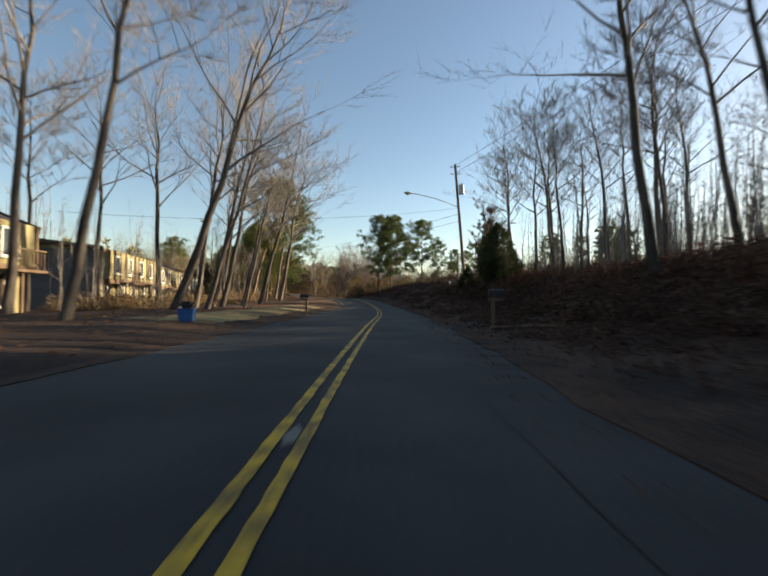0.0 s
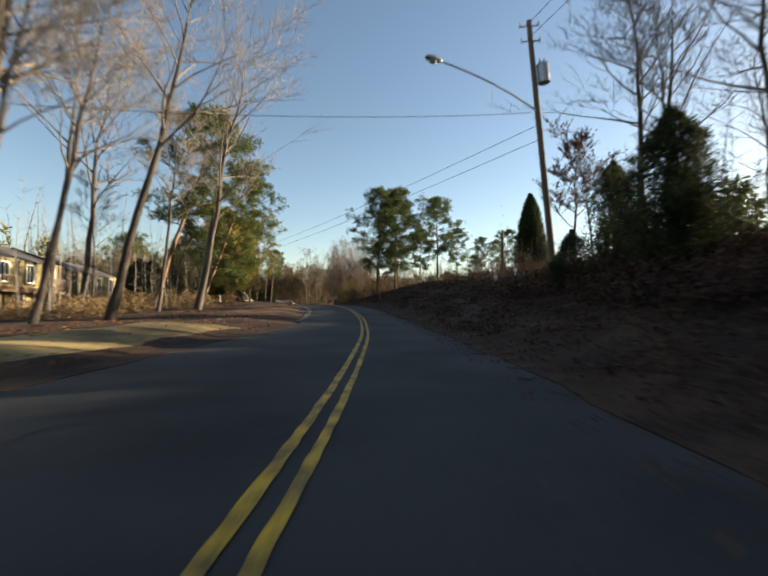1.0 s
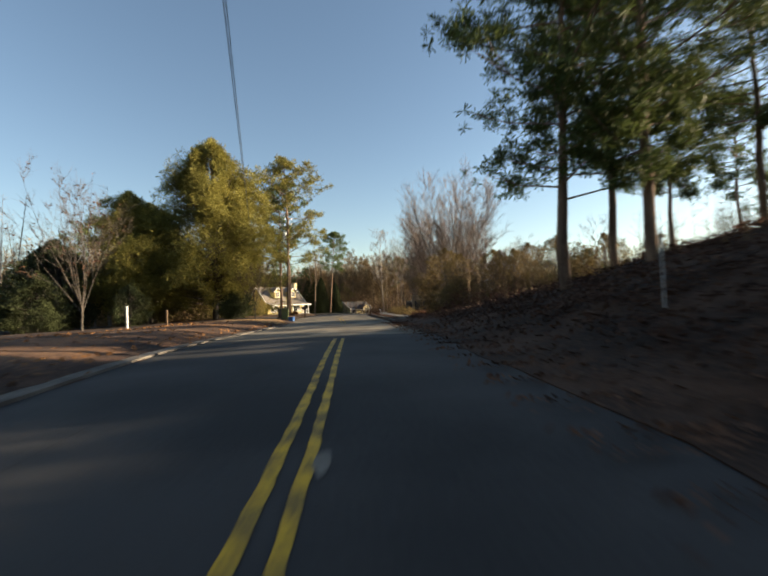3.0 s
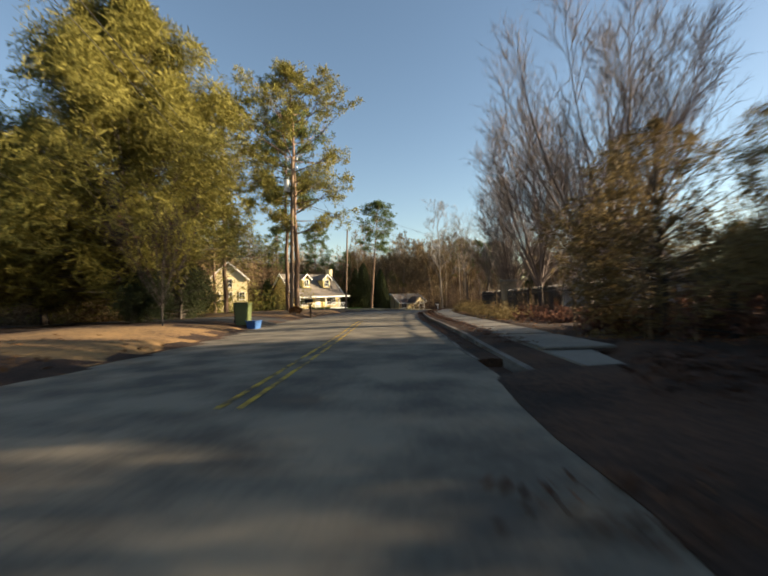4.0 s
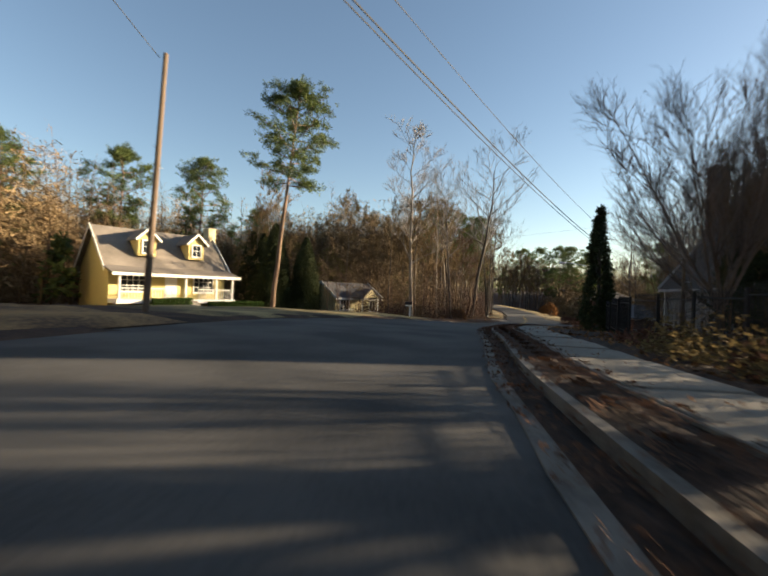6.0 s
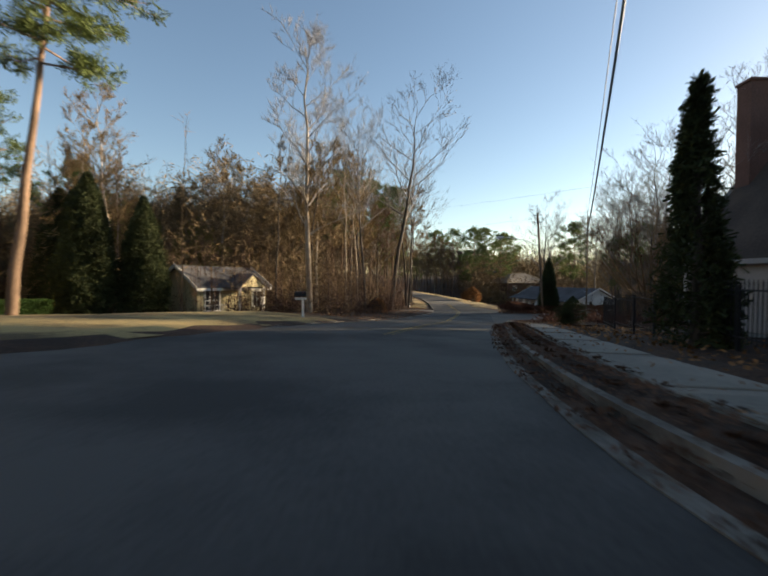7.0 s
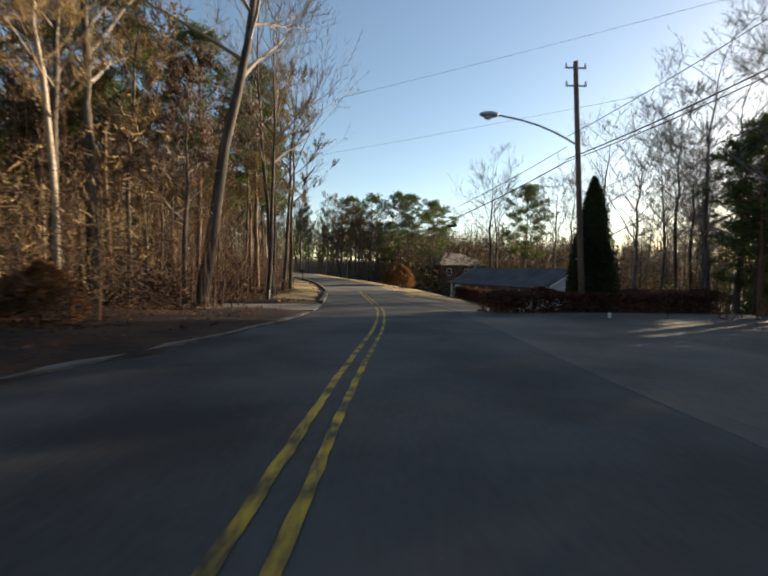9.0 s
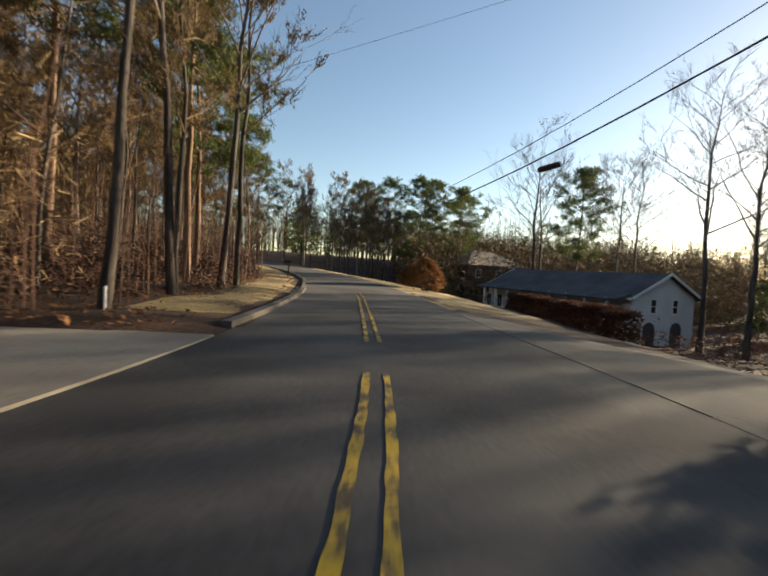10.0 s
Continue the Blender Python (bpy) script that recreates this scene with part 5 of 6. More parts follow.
NARROW = bushy(64, 5.8, 0.85, 0.85, 0.0, 2200, 0.22, CEDAR, cone=1.0, inner=0.6)
plant("conical_evergreen", NARROW, -11.9, 135.2, "narrow dark conifer beside the pavement", "evergreen tree", "", 0, 0.95, sz=1.12)
plant("conical_evergreen", CONE, -3.0, 167.7, "dark conical evergreen beside the street lamp", "evergreen tree", "", 0, 0.38, sz=1.55)
for x, y, s in ((-44.0, 157.0, 0.72), (-41.5, 155.0, 0.66), (-39.0, 153.0, 0.7), (-36.2, 154.5, 0.62)):
    plant("dark_evergreen", CONE, x, y, "dark evergreen beside the yellow cottage", "evergreen tree", "evergreens by the cottage", x * 40, s, sz=1.25)

for x, y, s, k in ((-1.2, 147.0, 0.7, 1), (3.4, 148.6, 0.75, 3), (6.5, 153.5, 0.7, 0)):
    plant("tree", BARE[k], x, y, "tall leafless tree behind the yard", "tree", "bare trees behind the yard", y * 30, s)

# woods on the left past the junction
g = random.Random(5)
n = 0
while n < 110:
    y = g.uniform(150, 236)
    off = -(g.uniform(4.8, 30) if y > 172 else g.uniform(8.5, 32))
    p = at_road(y, off)
    if (p[0] + 33.6) ** 2 + (p[1] - 160.5) ** 2 < 50 or (164 < y < 172.5 and off > -9.5):
        continue
    n += 1
    plant("tree", SLIM[n % 3], p[0], p[1], "slim leafless tree in the brown roadside wood", "tree", "trees of the wood", g.uniform(0, 360), g.uniform(0.62, 0.95) * (1.2 if y > 170 else 1.0), tilt=(g.uniform(-3, 3), g.uniform(-3, 3)))
plant("tree", POPLAR, -24.4, 153.9, "pale-barked leafless tree at the edge of the wood", "tree", "", 0, 0.95)
for y, off, s, k in ((159.5, -7.6, 0.85, 2), (165.0, -10.5, 0.9, 0), (173.2, -5.2, 0.95, 1), (176.5, -5.6, 1.0, 2), (181, -5.4, 0.9, 0)):
    p = at_road(y, off)
    plant("tree", BARE[k], p[0], p[1], "large leafless tree at the edge of the wood", "tree", "large trees of the wood", y * 40, s * 0.62, tilt=(2, 3), sz=1.5)
plant("tree", BARE[2], -18.8, 169.0, "stout dark leafless tree at the edge of the wood", "tree", "", 40, 1.15, tilt=(0, 10))
plant("tree", BARE[0], -21.9, 167.6, "stout dark leafless tree at the edge of the wood", "tree", "", 120, 0.8, tilt=(0, 5), sz=1.2)
for y, off, s, k in ((184, -7.4, 0.85, 2), (190, -8.5, 0.9, 1), (179, -10.5, 0.85, 2), (197, -7.5, 0.85, 0), (174, -13.0, 0.85, 2)):
    p = at_road(y, off)
    plant("pine_tree", PINE[k], p[0], p[1], "tall pine among the trees of the wood", "pine tree", "pines of the wood", y * 30, s)
for i, (x, y, s, k) in enumerate([(-2.4, 236, 1.0, 1), (3, 233, 1.0, 0), (9, 230.5, 1.02, 1), (-6, 240, 0.9, 0), (20.8, 216.5, 1.45, 3), (6, 236, 0.95, 2), (0, 228, 0.85, 3), (13, 240, 0.9, 0), (-26, 232, 1.0, 1), (-22, 228, 0.9, 1), (-32, 226, 0.95, 1)]):
    plant("pine_tree", PINE[k], x, y, "far pine rising over the bend", "pine tree", "far pines", i * 60, s)
for i, (x, y, s, k) in enumerate([(15.3, 217.6, 1.15, 0), (17, 219, 1.2, 1), (23.7, 212.5, 1.25, 3), (28, 215, 1.05, 2), (20, 196.5, 1.15, 2), (22.5, 194.5, 1.1, 0), (24.5, 192.5, 1.15, 1), (27, 190, 1.0, 1), (31, 186, 1.0, 0), (34, 192, 1.0, 2), (12, 182, 0.6, 3), (18, 172, 0.8, 1), (22, 165, 0.85, 0), (14, 160, 0.7, 3), (26, 176, 0.9, 2), (20, 152, 0.85, 2), (10, 154, 0.75, 1), (3.0, 164.0, 0.72, 0), (6.5, 158.5, 0.75, 2), (0.5, 157.0, 0.62, 3), (8.5, 167.0, 0.8, 1), (11, 173, 0.85, 2), (5, 170.5, 0.7, 3)]):
    plant("tree", BARE[k], x, y, "leafless tree beyond the white house", "tree", "far bare trees", i * 50, s)
for i, (x, y, s, k) in enumerate([(36, 168, 0.9, 1), (40, 176, 0.95, 0), (44, 186, 0.9, 2), (24, 170, 0.85, 1), (48, 196, 0.9, 1)]):
    plant("pine_tree", PINE[k], x, y, "tall pine in the wood beyond the houses", "pine tree", "pines beyond the houses", i * 70, s)
for i, (x, y, s, k) in enumerate([(-56, 150, 0.95, 0), (-52, 158, 1.0, 2), (-60, 140, 0.9, 1), (-62, 128, 0.9, 0), (-58, 118, 0.95, 2), (-47, 163, 0.8, 1), (-55, 108, 0.9, 1)]):
    plant("pine_tree", PINE[k], x, y, "tall pine behind the cottage", "pine tree", "pines behind the cottage", i * 70, s)

for x, y, s in ((-38.5, 168.0, 0.55), (-44.0, 166.0, 0.6)):
    plant("evergreen_tree", GREAT, x, y, "olive-green evergreen behind the small cottage", "evergreen tree", "evergreens behind the small cottage", x * 20, s)

for i, (x, y, s, k) in enumerate([(20.5, 160.5, 0.85, 2)]):
    plant("pine_tree", PINE[k], x, y, "tall pine behind the yard", "pine tree", "pines behind the yard", i * 65, s)

# dense wood on the right that shades the road's last stretch
g = random.Random(77)
n = 0
while n < 58:
    x, y = g.uniform(-1, 58), g.uniform(147, 222)
    if (side([(x, y)])[1][0] < 15.5) or (y > 174 and x < 24) or (y - 148 < (x + 4) * 0.5 + 8 and x < 40) or open_view(x, y):
        continue
    n += 1
    if n % 8 == 0:
        plant("pine_tree", PINE[n % 3], x, y, "tall pine in the wood beyond the houses", "pine tree", "pines beyond the houses", n * 40, g.uniform(0.7, 0.95))
    else:
        plant("tree", BARE[n % 4], x, y, "leafless hardwood in the wood beyond the driveway", "tree", "right wood trees", n * 40, g.uniform(0.7, 1.0))

for x, y, s, k in ((4.2, 166.6, 0.55, 0), (7.2, 169.0, 0.65, 2), (10.5, 171.0, 0.7, 1), (14.5, 173.5, 0.75, 0), (9.5, 161.5, 0.66, 0), (13.5, 166.5, 0.7, 1)):
    plant("pine_tree", PINE[k], x, y, "dark pine in the wood beyond the driveway", "pine tree", "pines beyond the houses", x * 40, s)
BEECH = leafy(bare_tree(34, 12, 0.14, 0.3, 15, 0.36), 9, OAKLEAF, 6500, 0.1)
plant("tree", BEECH, 11.4, 46.0, "oak on the bank that keeps its russet leaves", "tree", "leaf-keeping oaks", 70, 0.62)
for x, y, s in ((-20.3, 172.6, 0.85), (-26.5, 176.5, 1.0)):
    plant("tree", BEECH, x, y, "oak that keeps its dark russet leaves", "tree", "leaf-keeping oaks", x * 30, s)

g = random.Random(91)
for k in range(26):
    x, y = g.uniform(-24, -2), g.uniform(222, 240)
    if abs(side([(x, y)])[1][0]) < 5.5:
        continue
    plant("tree", SLIM[k % 3] if k % 4 else BEECH, x, y, "brown tree at the outside of the bend", "tree", "trees at the bend", k * 50, g.uniform(0.65, 0.95))

# clipped hedges and bushes
def hedge_row(x0, y0, x1, y1, h, t, leaf, label, seed):
    g = random.Random(seed)
    a, b = Vector((x0, y0, 0)), Vector((x1, y1, 0))
    d = (b - a).normalized()
    nrm = Vector((-d.y, d.x, 0))
    lv, tr = Leaves(), Tubes()
    length = (b - a).length
    for i in range(int(length * 800)):
        u, v, w = g.uniform(0, length), g.uniform(-1, 1), g.random()
        edge = g.randrange(3)
        if edge == 0:
            w = 1 - abs(g.gauss(0, 0.08))
        elif edge == 1:
            v = (1 if v > 0 else -1) * (1 - abs(g.gauss(0, 0.12)))
        p = d * u + nrm * v * t / 2 * (1 + 0.15 * noise.noise((u * 1.2, w * 3, seed)))
        p.z = h * w * (1 + 0.12 * noise.noise((u * 0.9, v, seed + 3)))
        lv.tuft(g, p, 0.1, 4, 0.9, 0.28)
    for i in range(int(length * 2)):
        u = g.uniform(0, length)
        tr.path([d * u + Vector((0, 0, -0.2)), d * u + nrm * g.uniform(-.2, .2) + Vector((0, 0, h * 0.8))], [0.025, 0.008], 4)
    ob = thing("hedge", x0, y0, gz((x0 + x1) / 2, (y0 + y1) / 2), 0, label, "hedge")
    piece("stems", tr.v, tr.f, BARK, ob, kind="stuff")
    piece("leaves", lv.v, lv.f, leaf, ob)
    return ob


hedge_row(-8.0, 167.0, 4.0, 168.2, 1.75, 1.3, BRUSHLEAF, "dark russet clipped hedge beside the driveway", 3)
hedge_row(-41.9, 139.3, -40.6, 141.9, 0.8, 0.8, HEDGE, "low clipped green hedge before the porch", 4)
hedge_row(-39.9, 143.4, -37.6, 148.0, 0.8, 0.8, HEDGE, "low clipped green hedge before the porch", 5)
hedge_row(-1.3, 178.5, -0.2, 190.0, 1.15, 1.2, BRUSHLEAF, "low russet hedge above the dip", 6)
ROUND = bushy(65, 2.3, 1.6, 1.6, 0.0, 2600, 0.16, DRYLEAF, trunk_r=0.06, inner=0.75, ragged=0.2)
plant("round_bush", ROUND, -5.4, 194.0, "rounded russet bush on the roadside grass", "bush", "", 0, 1.0)
plant("round_bush", ROUND, -20.0, 161.2, "dark rounded bush at the edge of the wood", "bush", "", 60, 0.5)
plant("round_bush", SHRUB, -8.9, 148.6, "dark low shrub at the corner of the driveway", "bush", "", 60, 0.35)
BROWNBALL = bushy(66, 5.5, 2.4, 2.4, 0.0, 2400, 0.18, GOLDLEAF, trunk_r=0.08, inner=0.4, ragged=0.6)
for x, y, s in ((-4.3, 88.0, 0.7), (-5.6, 92.0, 0.9), (-2.2, 90.5, 0.8), (-0.8, 90.8, 0.8), (2.0, 90.0, 0.9), (5.0, 90.6, 0.9), (0.4, 92.6, 0.9), (8.0, 89.5, 0.8)):
    plant("brown_shrub", BROWNBALL, x, y, "tall brown shrub with withered leaves at the bend", "shrub", "shrubs at the bend", x * 60, s)
for i, (x, y, s) in enumerate([(-24.6, 106.4, 0.3), (-20.9, 32.0, 0.5), (-18.4, 30.2, 0.45)]):
    plant("russet_bush", ROUND, x, y, "russet bush with dry leaves near the road", "bush", "russet bushes", i * 60, s)


# ---- street furniture ----
def utility_pole(x, y, top, label, r=0.15, lamp=None, can=None, arms=True, tilt=(0, 0)):
    z = gz(x, y)
    ob = thing("utility_pole", x, y, z, 0, label, "utility pole")
    ob.matrix_world = pose(x, y, z, tilt[0], tilt[1], 0)
    t = top - z
    rod("post", (0, 0, -0.6), (0, 0, t), r, r * 0.68, POLEWOOD, ob, n=14)
    if arms:
        for dz in (0.25, 0.95):
            a = rod("insulator_arm", (-0.45, 0, t - dz), (0.45, 0, t - dz), 0.035, 0.035, METAL, ob, n=8)
            for sx in (-1, 1):
                rod("insulator", (sx * 0.42, 0, t - dz), (sx * 0.42, 0, t - dz + 0.18), 0.05, 0.03, WHITEPAINT, a, n=8)
    if can:
        dx, dy, cz, m = can
        bm = bmesh.new()
        cyl(bm, (dx, dy, cz - z - 0.42), (dx, dy, cz - z + 0.42), 0.26, 0.26, 16)
        cyl(bm, (dx, dy, cz - z + 0.42), (dx, dy, cz - z + 0.5), 0.28, 0.2, 16)
        c = part("transformer", bm, m, ob, "cylindrical transformer can")
        for sx in (-0.1, 0.1):
            rod("bushing", (dx + sx, dy, cz - z + 0.5), (dx + sx, dy, cz - z + 0.75), 0.04, 0.02, WHITEPAINT, c, n=8)
    for k in range(6):
        rod("step_bolt", (0, 0, 2.0 + k * 0.8), (0.22 * (-1) ** k, 0, 2.0 + k * 0.8), 0.012, 0.012, METAL, ob, n=6)
    if lamp:
        end, start = Vector(lamp) - Vector((x, y, z)), Vector((0, 0, lamp[2] - z - 0.9))
        tb = Tubes()
        pts = [start.lerp(end, s) + Vector((0, 0, 0.45 * math.sin(s * 2.2))) * (1 - s * 0.55) for s in (0, .15, .3, .5, .7, .85, 1)]
        tb.path(pts, [0.035] * 7, 8)
        arm = piece("lamp_arm", tb.v, tb.f, METAL, ob, "curved metal lamp arm", True)
        d = Vector((end.x, end.y, 0)).normalized()
        bm = bmesh.new()
        bmesh.ops.create_uvsphere(bm, u_segments=16, v_segments=10, radius=1, matrix=Matrix.Translation(pts[-1] + d * 0.3) @ d.to_track_quat("X", "Z").to_matrix().to_4x4() @ Matrix.Diagonal((0.42, 0.16, 0.12, 1)))
        head = part("lamp_head", bm, METAL, arm, "grey cobra-head street lamp")
        bm = bmesh.new()
        bmesh.ops.create_uvsphere(bm, u_segments=12, v_segments=8, radius=1, matrix=Matrix.Translation(pts[-1] + d * 0.36 + Vector((0, 0, -0.09))) @ d.to_track_quat("X", "Z").to_matrix().to_4x4() @ Matrix.Diagonal((0.2, 0.12, 0.1, 1)))
        part("lens", bm, LENS, arm)
    return ob


utility_pole(7.9, 40.2, 13.7, "dark wooden utility pole with a street lamp on the bank", 0.16, lamp=(3.2, 37.3, 10.4), can=(0.42, 0.0, 11.2, METAL), tilt=(0, -5))
utility_pole(-26.7, 109.2, 12.4, "wooden utility pole with a white transformer", 0.17, can=(-0.4, -0.1, 10.1, WHITEPAINT), tilt=(0, 2))
utility_pole(-29.5, 125.0, 9.0, "slim wooden utility pole beside the junction", 0.12, arms=False, tilt=(0, 3))
utility_pole(-3.6, 167.3, 7.3, "dark wooden utility pole with a street lamp and wires", 0.13, lamp=(-7.2, 167.0, 4.9), can=None, tilt=(0, -4))
utility_pole(-10.9, 128.5, 2.6, "short wooden post beside the pavement", 0.07, arms=False)


def wire(p0, p1, sag, r=0.014):
    p0, p1 = Vector(p0), Vector(p1)
    t = Tubes()
    pts = [p0.lerp(p1, k / 24) - Vector((0, 0, sag * 4 * (k / 24) * (1 - k / 24))) for k in range(25)]
    t.path(pts, [r] * 25, 5)
    return tagged(piece("overhead_wire", t.v, t.f, WIRE), "thin black overhead wire between utility poles", "wire", "overhead wires")


A1, A2, J1, J2, C1, C2 = (7.3, 40.2, 8.9), (7.3, 40.2, 8.2), (-25.9, 109.2, 12.2), (-25.9, 109.2, 11.5), (-4.4, 167.3, 7.1), (-4.4, 167.3, 6.2)
wire(A1, (-33.0, 112.0, 10.8), 0.8)
wire(A2, (-33.0, 112.0, 10.0), 0.8)
wire((6.8, 40.2, 13.5), (24, -30, 13.5), 1.0)
wire((6.8, 40.2, 12.8), (24.2, -30, 12.8), 1.0)
wire((6.9, 40.2, 9.4), (-24, 31, 7.0), 0.8, 0.011)
wire(J1, (-29.3, 125, 8.9), 0.4)
wire(J2, (-60, 120, 9), 0.6)
utility_pole(-2.5, 160.6, 6.0, "slim wooden pole among the trees by the driveway", 0.07, arms=False)
utility_pole(10.1, 56.6, 6.9, "plain wooden pole on the crest of the bank", 0.13, arms=False)
for z0, z1, z2, r in ((9.6, 5.9, 4.3, 0.012), (8.7, 4.5, 3.4, 0.022), (8.5, 4.3, 3.3, 0.016)):
    wire((-25.6, 109.2, z0), (-2.6, 160.6, z1), 1.3, r)
    wire((-2.6, 160.6, z1), (-4.6, 167.3, z2), 0.1, r)
for z, r in ((3.9, 0.012), (3.3, 0.022)):
    wire((-4.6, 167.3, z), (-14.0, 214.0, z + 0.9), 2.6, r)
wire((32, 146, 10.6), (-26, 194, 7.2), 0.9, 0.007)
wire((32, 140, 12.0), (-26, 190, 9.6), 0.9, 0.007)
bm = bmesh.new()
cyl(bm, (0, 0, -0.09), (0.75, 0.0, 0.0), 0.09, 0.09, 10)
cl = part("splice_case", bm, BLACK)
cl.matrix_world = pose(-6.25, 175.4, 1.62, 0, 6, 101)
tagged(cl, "black cable splice case hung on the wire", "splice case")


def mailbox(x, y, yaw, label, material=BLACK, post=WOODBROWN, h=1.05):
    ob = thing("mailbox", x, y, None, yaw, label, "mailbox")
    boxed("post", (0, 0, h / 2 - 0.2), (0.1, 0.1, h + 0.2), post, ob, bevel=0.008)
    boxed("arm", (0, -0.1, h - 0.1), (0.09, 0.5, 0.09), post, ob)
    bm = bmesh.new()
    box(bm, (0, -0.1, h + 0.06), (0.2, 0.5, 0.13))
    bmesh.ops.create_cone(bm, cap_ends=True, segments=20, radius1=0.1, radius2=0.1, depth=0.5, matrix=Matrix.Translation((0, -0.1, h + 0.125)) @ Matrix.Rotation(radians(90), 4, "X"))
    b = part("box", bm, material, ob)
    boxed("door", (0, -0.357, h + 0.1), (0.19, 0.012, 0.2), material, b)
    boxed("flag", (0.115, 0.0, h + 0.2), (0.012, 0.05, 0.18), BRICK, b, "red flag")
    return ob


mailbox(-4.6, 25.5, -90, "black mailbox on a timber post by the verge")
mailbox(3.6, 13.8, 90, "dark mailbox on a timber post below the bank")
mailbox(-15.2, 198.6, -90, "black mailbox on a post beside the kerb", BLACK, WOODBROWN, 0.95)
mailbox(-22.9, 105.6, -80, "black mailbox on a post at the junction", BLACK, WOODBROWN, 1.1)
mailbox(-22.9, 143.8, -80, "pale mailbox on a white post", BLACK, WHITE_TRIM, 1.0)
for k in range(3):
    lg = rod("landscape_timber", (3.35 + 0.55 * k, 13.2 + 0.25 * k, gz(3.6, 13.6) + 0.05), (5.0 + 0.3 * k, 13.5 - 0.2 * k, gz(4.8, 13.6) + 0.06), 0.06, 0.06, WOODBROWN, None, n=8)
    tagged(lg, "dark landscape timber at the mailbox foot", "timber", "timbers round the mailbox")


def wheeled_bin(x, y, yaw, material, label):
    ob = thing("wheeled_bin", x, y, None, yaw, label, "bin")
    bm = bmesh.new()
    bmesh.ops.create_cone(bm, cap_ends=True, segments=4, radius1=0.36, radius2=0.43, depth=0.9, matrix=Matrix.Translation((0, 0, 0.5)) @ Matrix.Rotation(radians(45), 4, "Z"))
    bmesh.ops.bevel(bm, geom=list(bm.edges), offset=0.03, segments=2, affect="EDGES")
    part("body", bm, material, ob)
    boxed("lid", (0, 0.02, 0.98), (0.64, 0.7, 0.07), material, ob, bevel=0.025)
    rod("handle", (-0.26, 0.4, 0.92), (0.26, 0.4, 0.92), 0.02, 0.02, material, ob)
    for sx in (-1, 1):
        rod("wheel", (sx * 0.27, 0.3, 0.11), (sx * 0.33, 0.3, 0.11), 0.11, 0.11, BLACK, ob, n=16)


def tub(x, y, yaw, label, dark=False):
    ob = thing("recycling_tub", x, y, None, yaw, label, "bin")
    bm = bmesh.new()
    bmesh.ops.create_cone(bm, cap_ends=True, segments=4, radius1=0.28, radius2=0.34, depth=0.4, matrix=Matrix.Translation((0, 0, 0.2)) @ Matrix.Rotation(radians(45), 4, "Z"))
    bmesh.ops.bevel(bm, geom=list(bm.edges), offset=0.025, segments=2, affect="EDGES")
    part("tub", bm, BLUEPLASTIC, ob)
    boxed("rim", (0, 0, 0.405), (0.52, 0.52, 0.04), BLUEPLASTIC, ob, bevel=0.012)
    if dark:
        boxed("bag", (0, 0, 0.53), (0.42, 0.42, 0.24), BLACK, ob, "black rubbish bag", bevel=0.08)


tub(-6.3, 13.6, 10, "blue recycling tub with a black bag on the verge", True)
wheeled_bin(-20.6, 95.8, 20, TRASHGREEN, "olive-green wheeled bin at the kerb")
wheeled_bin(-21.3, 96.5, 35, BLACK, "black wheeled bin at the kerb")
tub(-19.9, 95.6, 0, "blue recycling tub beside the wheeled bins")


def marker(x, y, h, material, label, r=0.03, head=False):
    ob = thing("marker_post", x, y, None, 0, label, "post", "marker posts")
    rod("stake", (0, 0, -0.2), (0, 0, h), r, r, material, ob, n=8)
    rod("cap", (0, 0, h), (0, 0, h + 0.05), r * 1.5, r * 0.9, material, ob, n=8)
    if head:
        boxed("plate", (0, -0.05, h - 0.12), (0.24, 0.02, 0.24), material, ob)


marker(8.3, 52.0, 0.5, WHITEPAINT, "small white marker on the bank", head=True)
marker(10.2, 53.5, 0.6, WHITEPAINT, "small white marker on the bank", head=True)
marker(-0.35, 67.7, 1.2, METAL, "thin grey stake below the pines", 0.014)
marker(-22.9, 80.4, 1.2, WHITEPAINT, "white painted post at the driveway", 0.06)
marker(-21.6, 82.0, 0.9, WOODBROWN, "brown timber post at the driveway", 0.06)
marker(-16.6, 173.2, 0.4, WHITEPAINT, "white stake at the edge of the drive", 0.025)
marker(-4.6, 164.5, 0.55, WHITEPAINT, "short white post by the driveway", 0.045)
marker(-21.5, 47.5, 0.8, WHITE_TRIM, "white timber post on the verge", 0.06)


# ---- iron fence with stone pillars along the pavement ----
def fence_panel(x, y, yaw):
    ob = thing("fence_panel", x, y, None, yaw, "black iron picket fence panel beside the pavement", "fence", "fence panels")
    for z in (0.18, 1.17):
        boxed("rail", (1.2, 0, z), (2.4, 0.03, 0.035), BLACK, ob)
    boxed("post", (0, 0, 0.66), (0.07, 0.07, 1.46), BLACK, ob)
    bm = bmesh.new()
    box(bm, (0, 0, 0.7), (0.02, 0.02, 1.26))
    bmesh.ops.create_cone(bm, cap_ends=True, segments=4, radius1=0.016, radius2=0.002, depth=0.08, matrix=Matrix.Translation((0, 0, 1.37)))
    me = bpy.data.meshes.new("picket")
    bm.to_mesh(me)
    bm.free()
    me.materials.append(BLACK)
    for k in range(16):
        o = new("picket", me)
        o.parent = ob
        o.location = (0.14 + k * 0.141, 0, 0)
    return ob


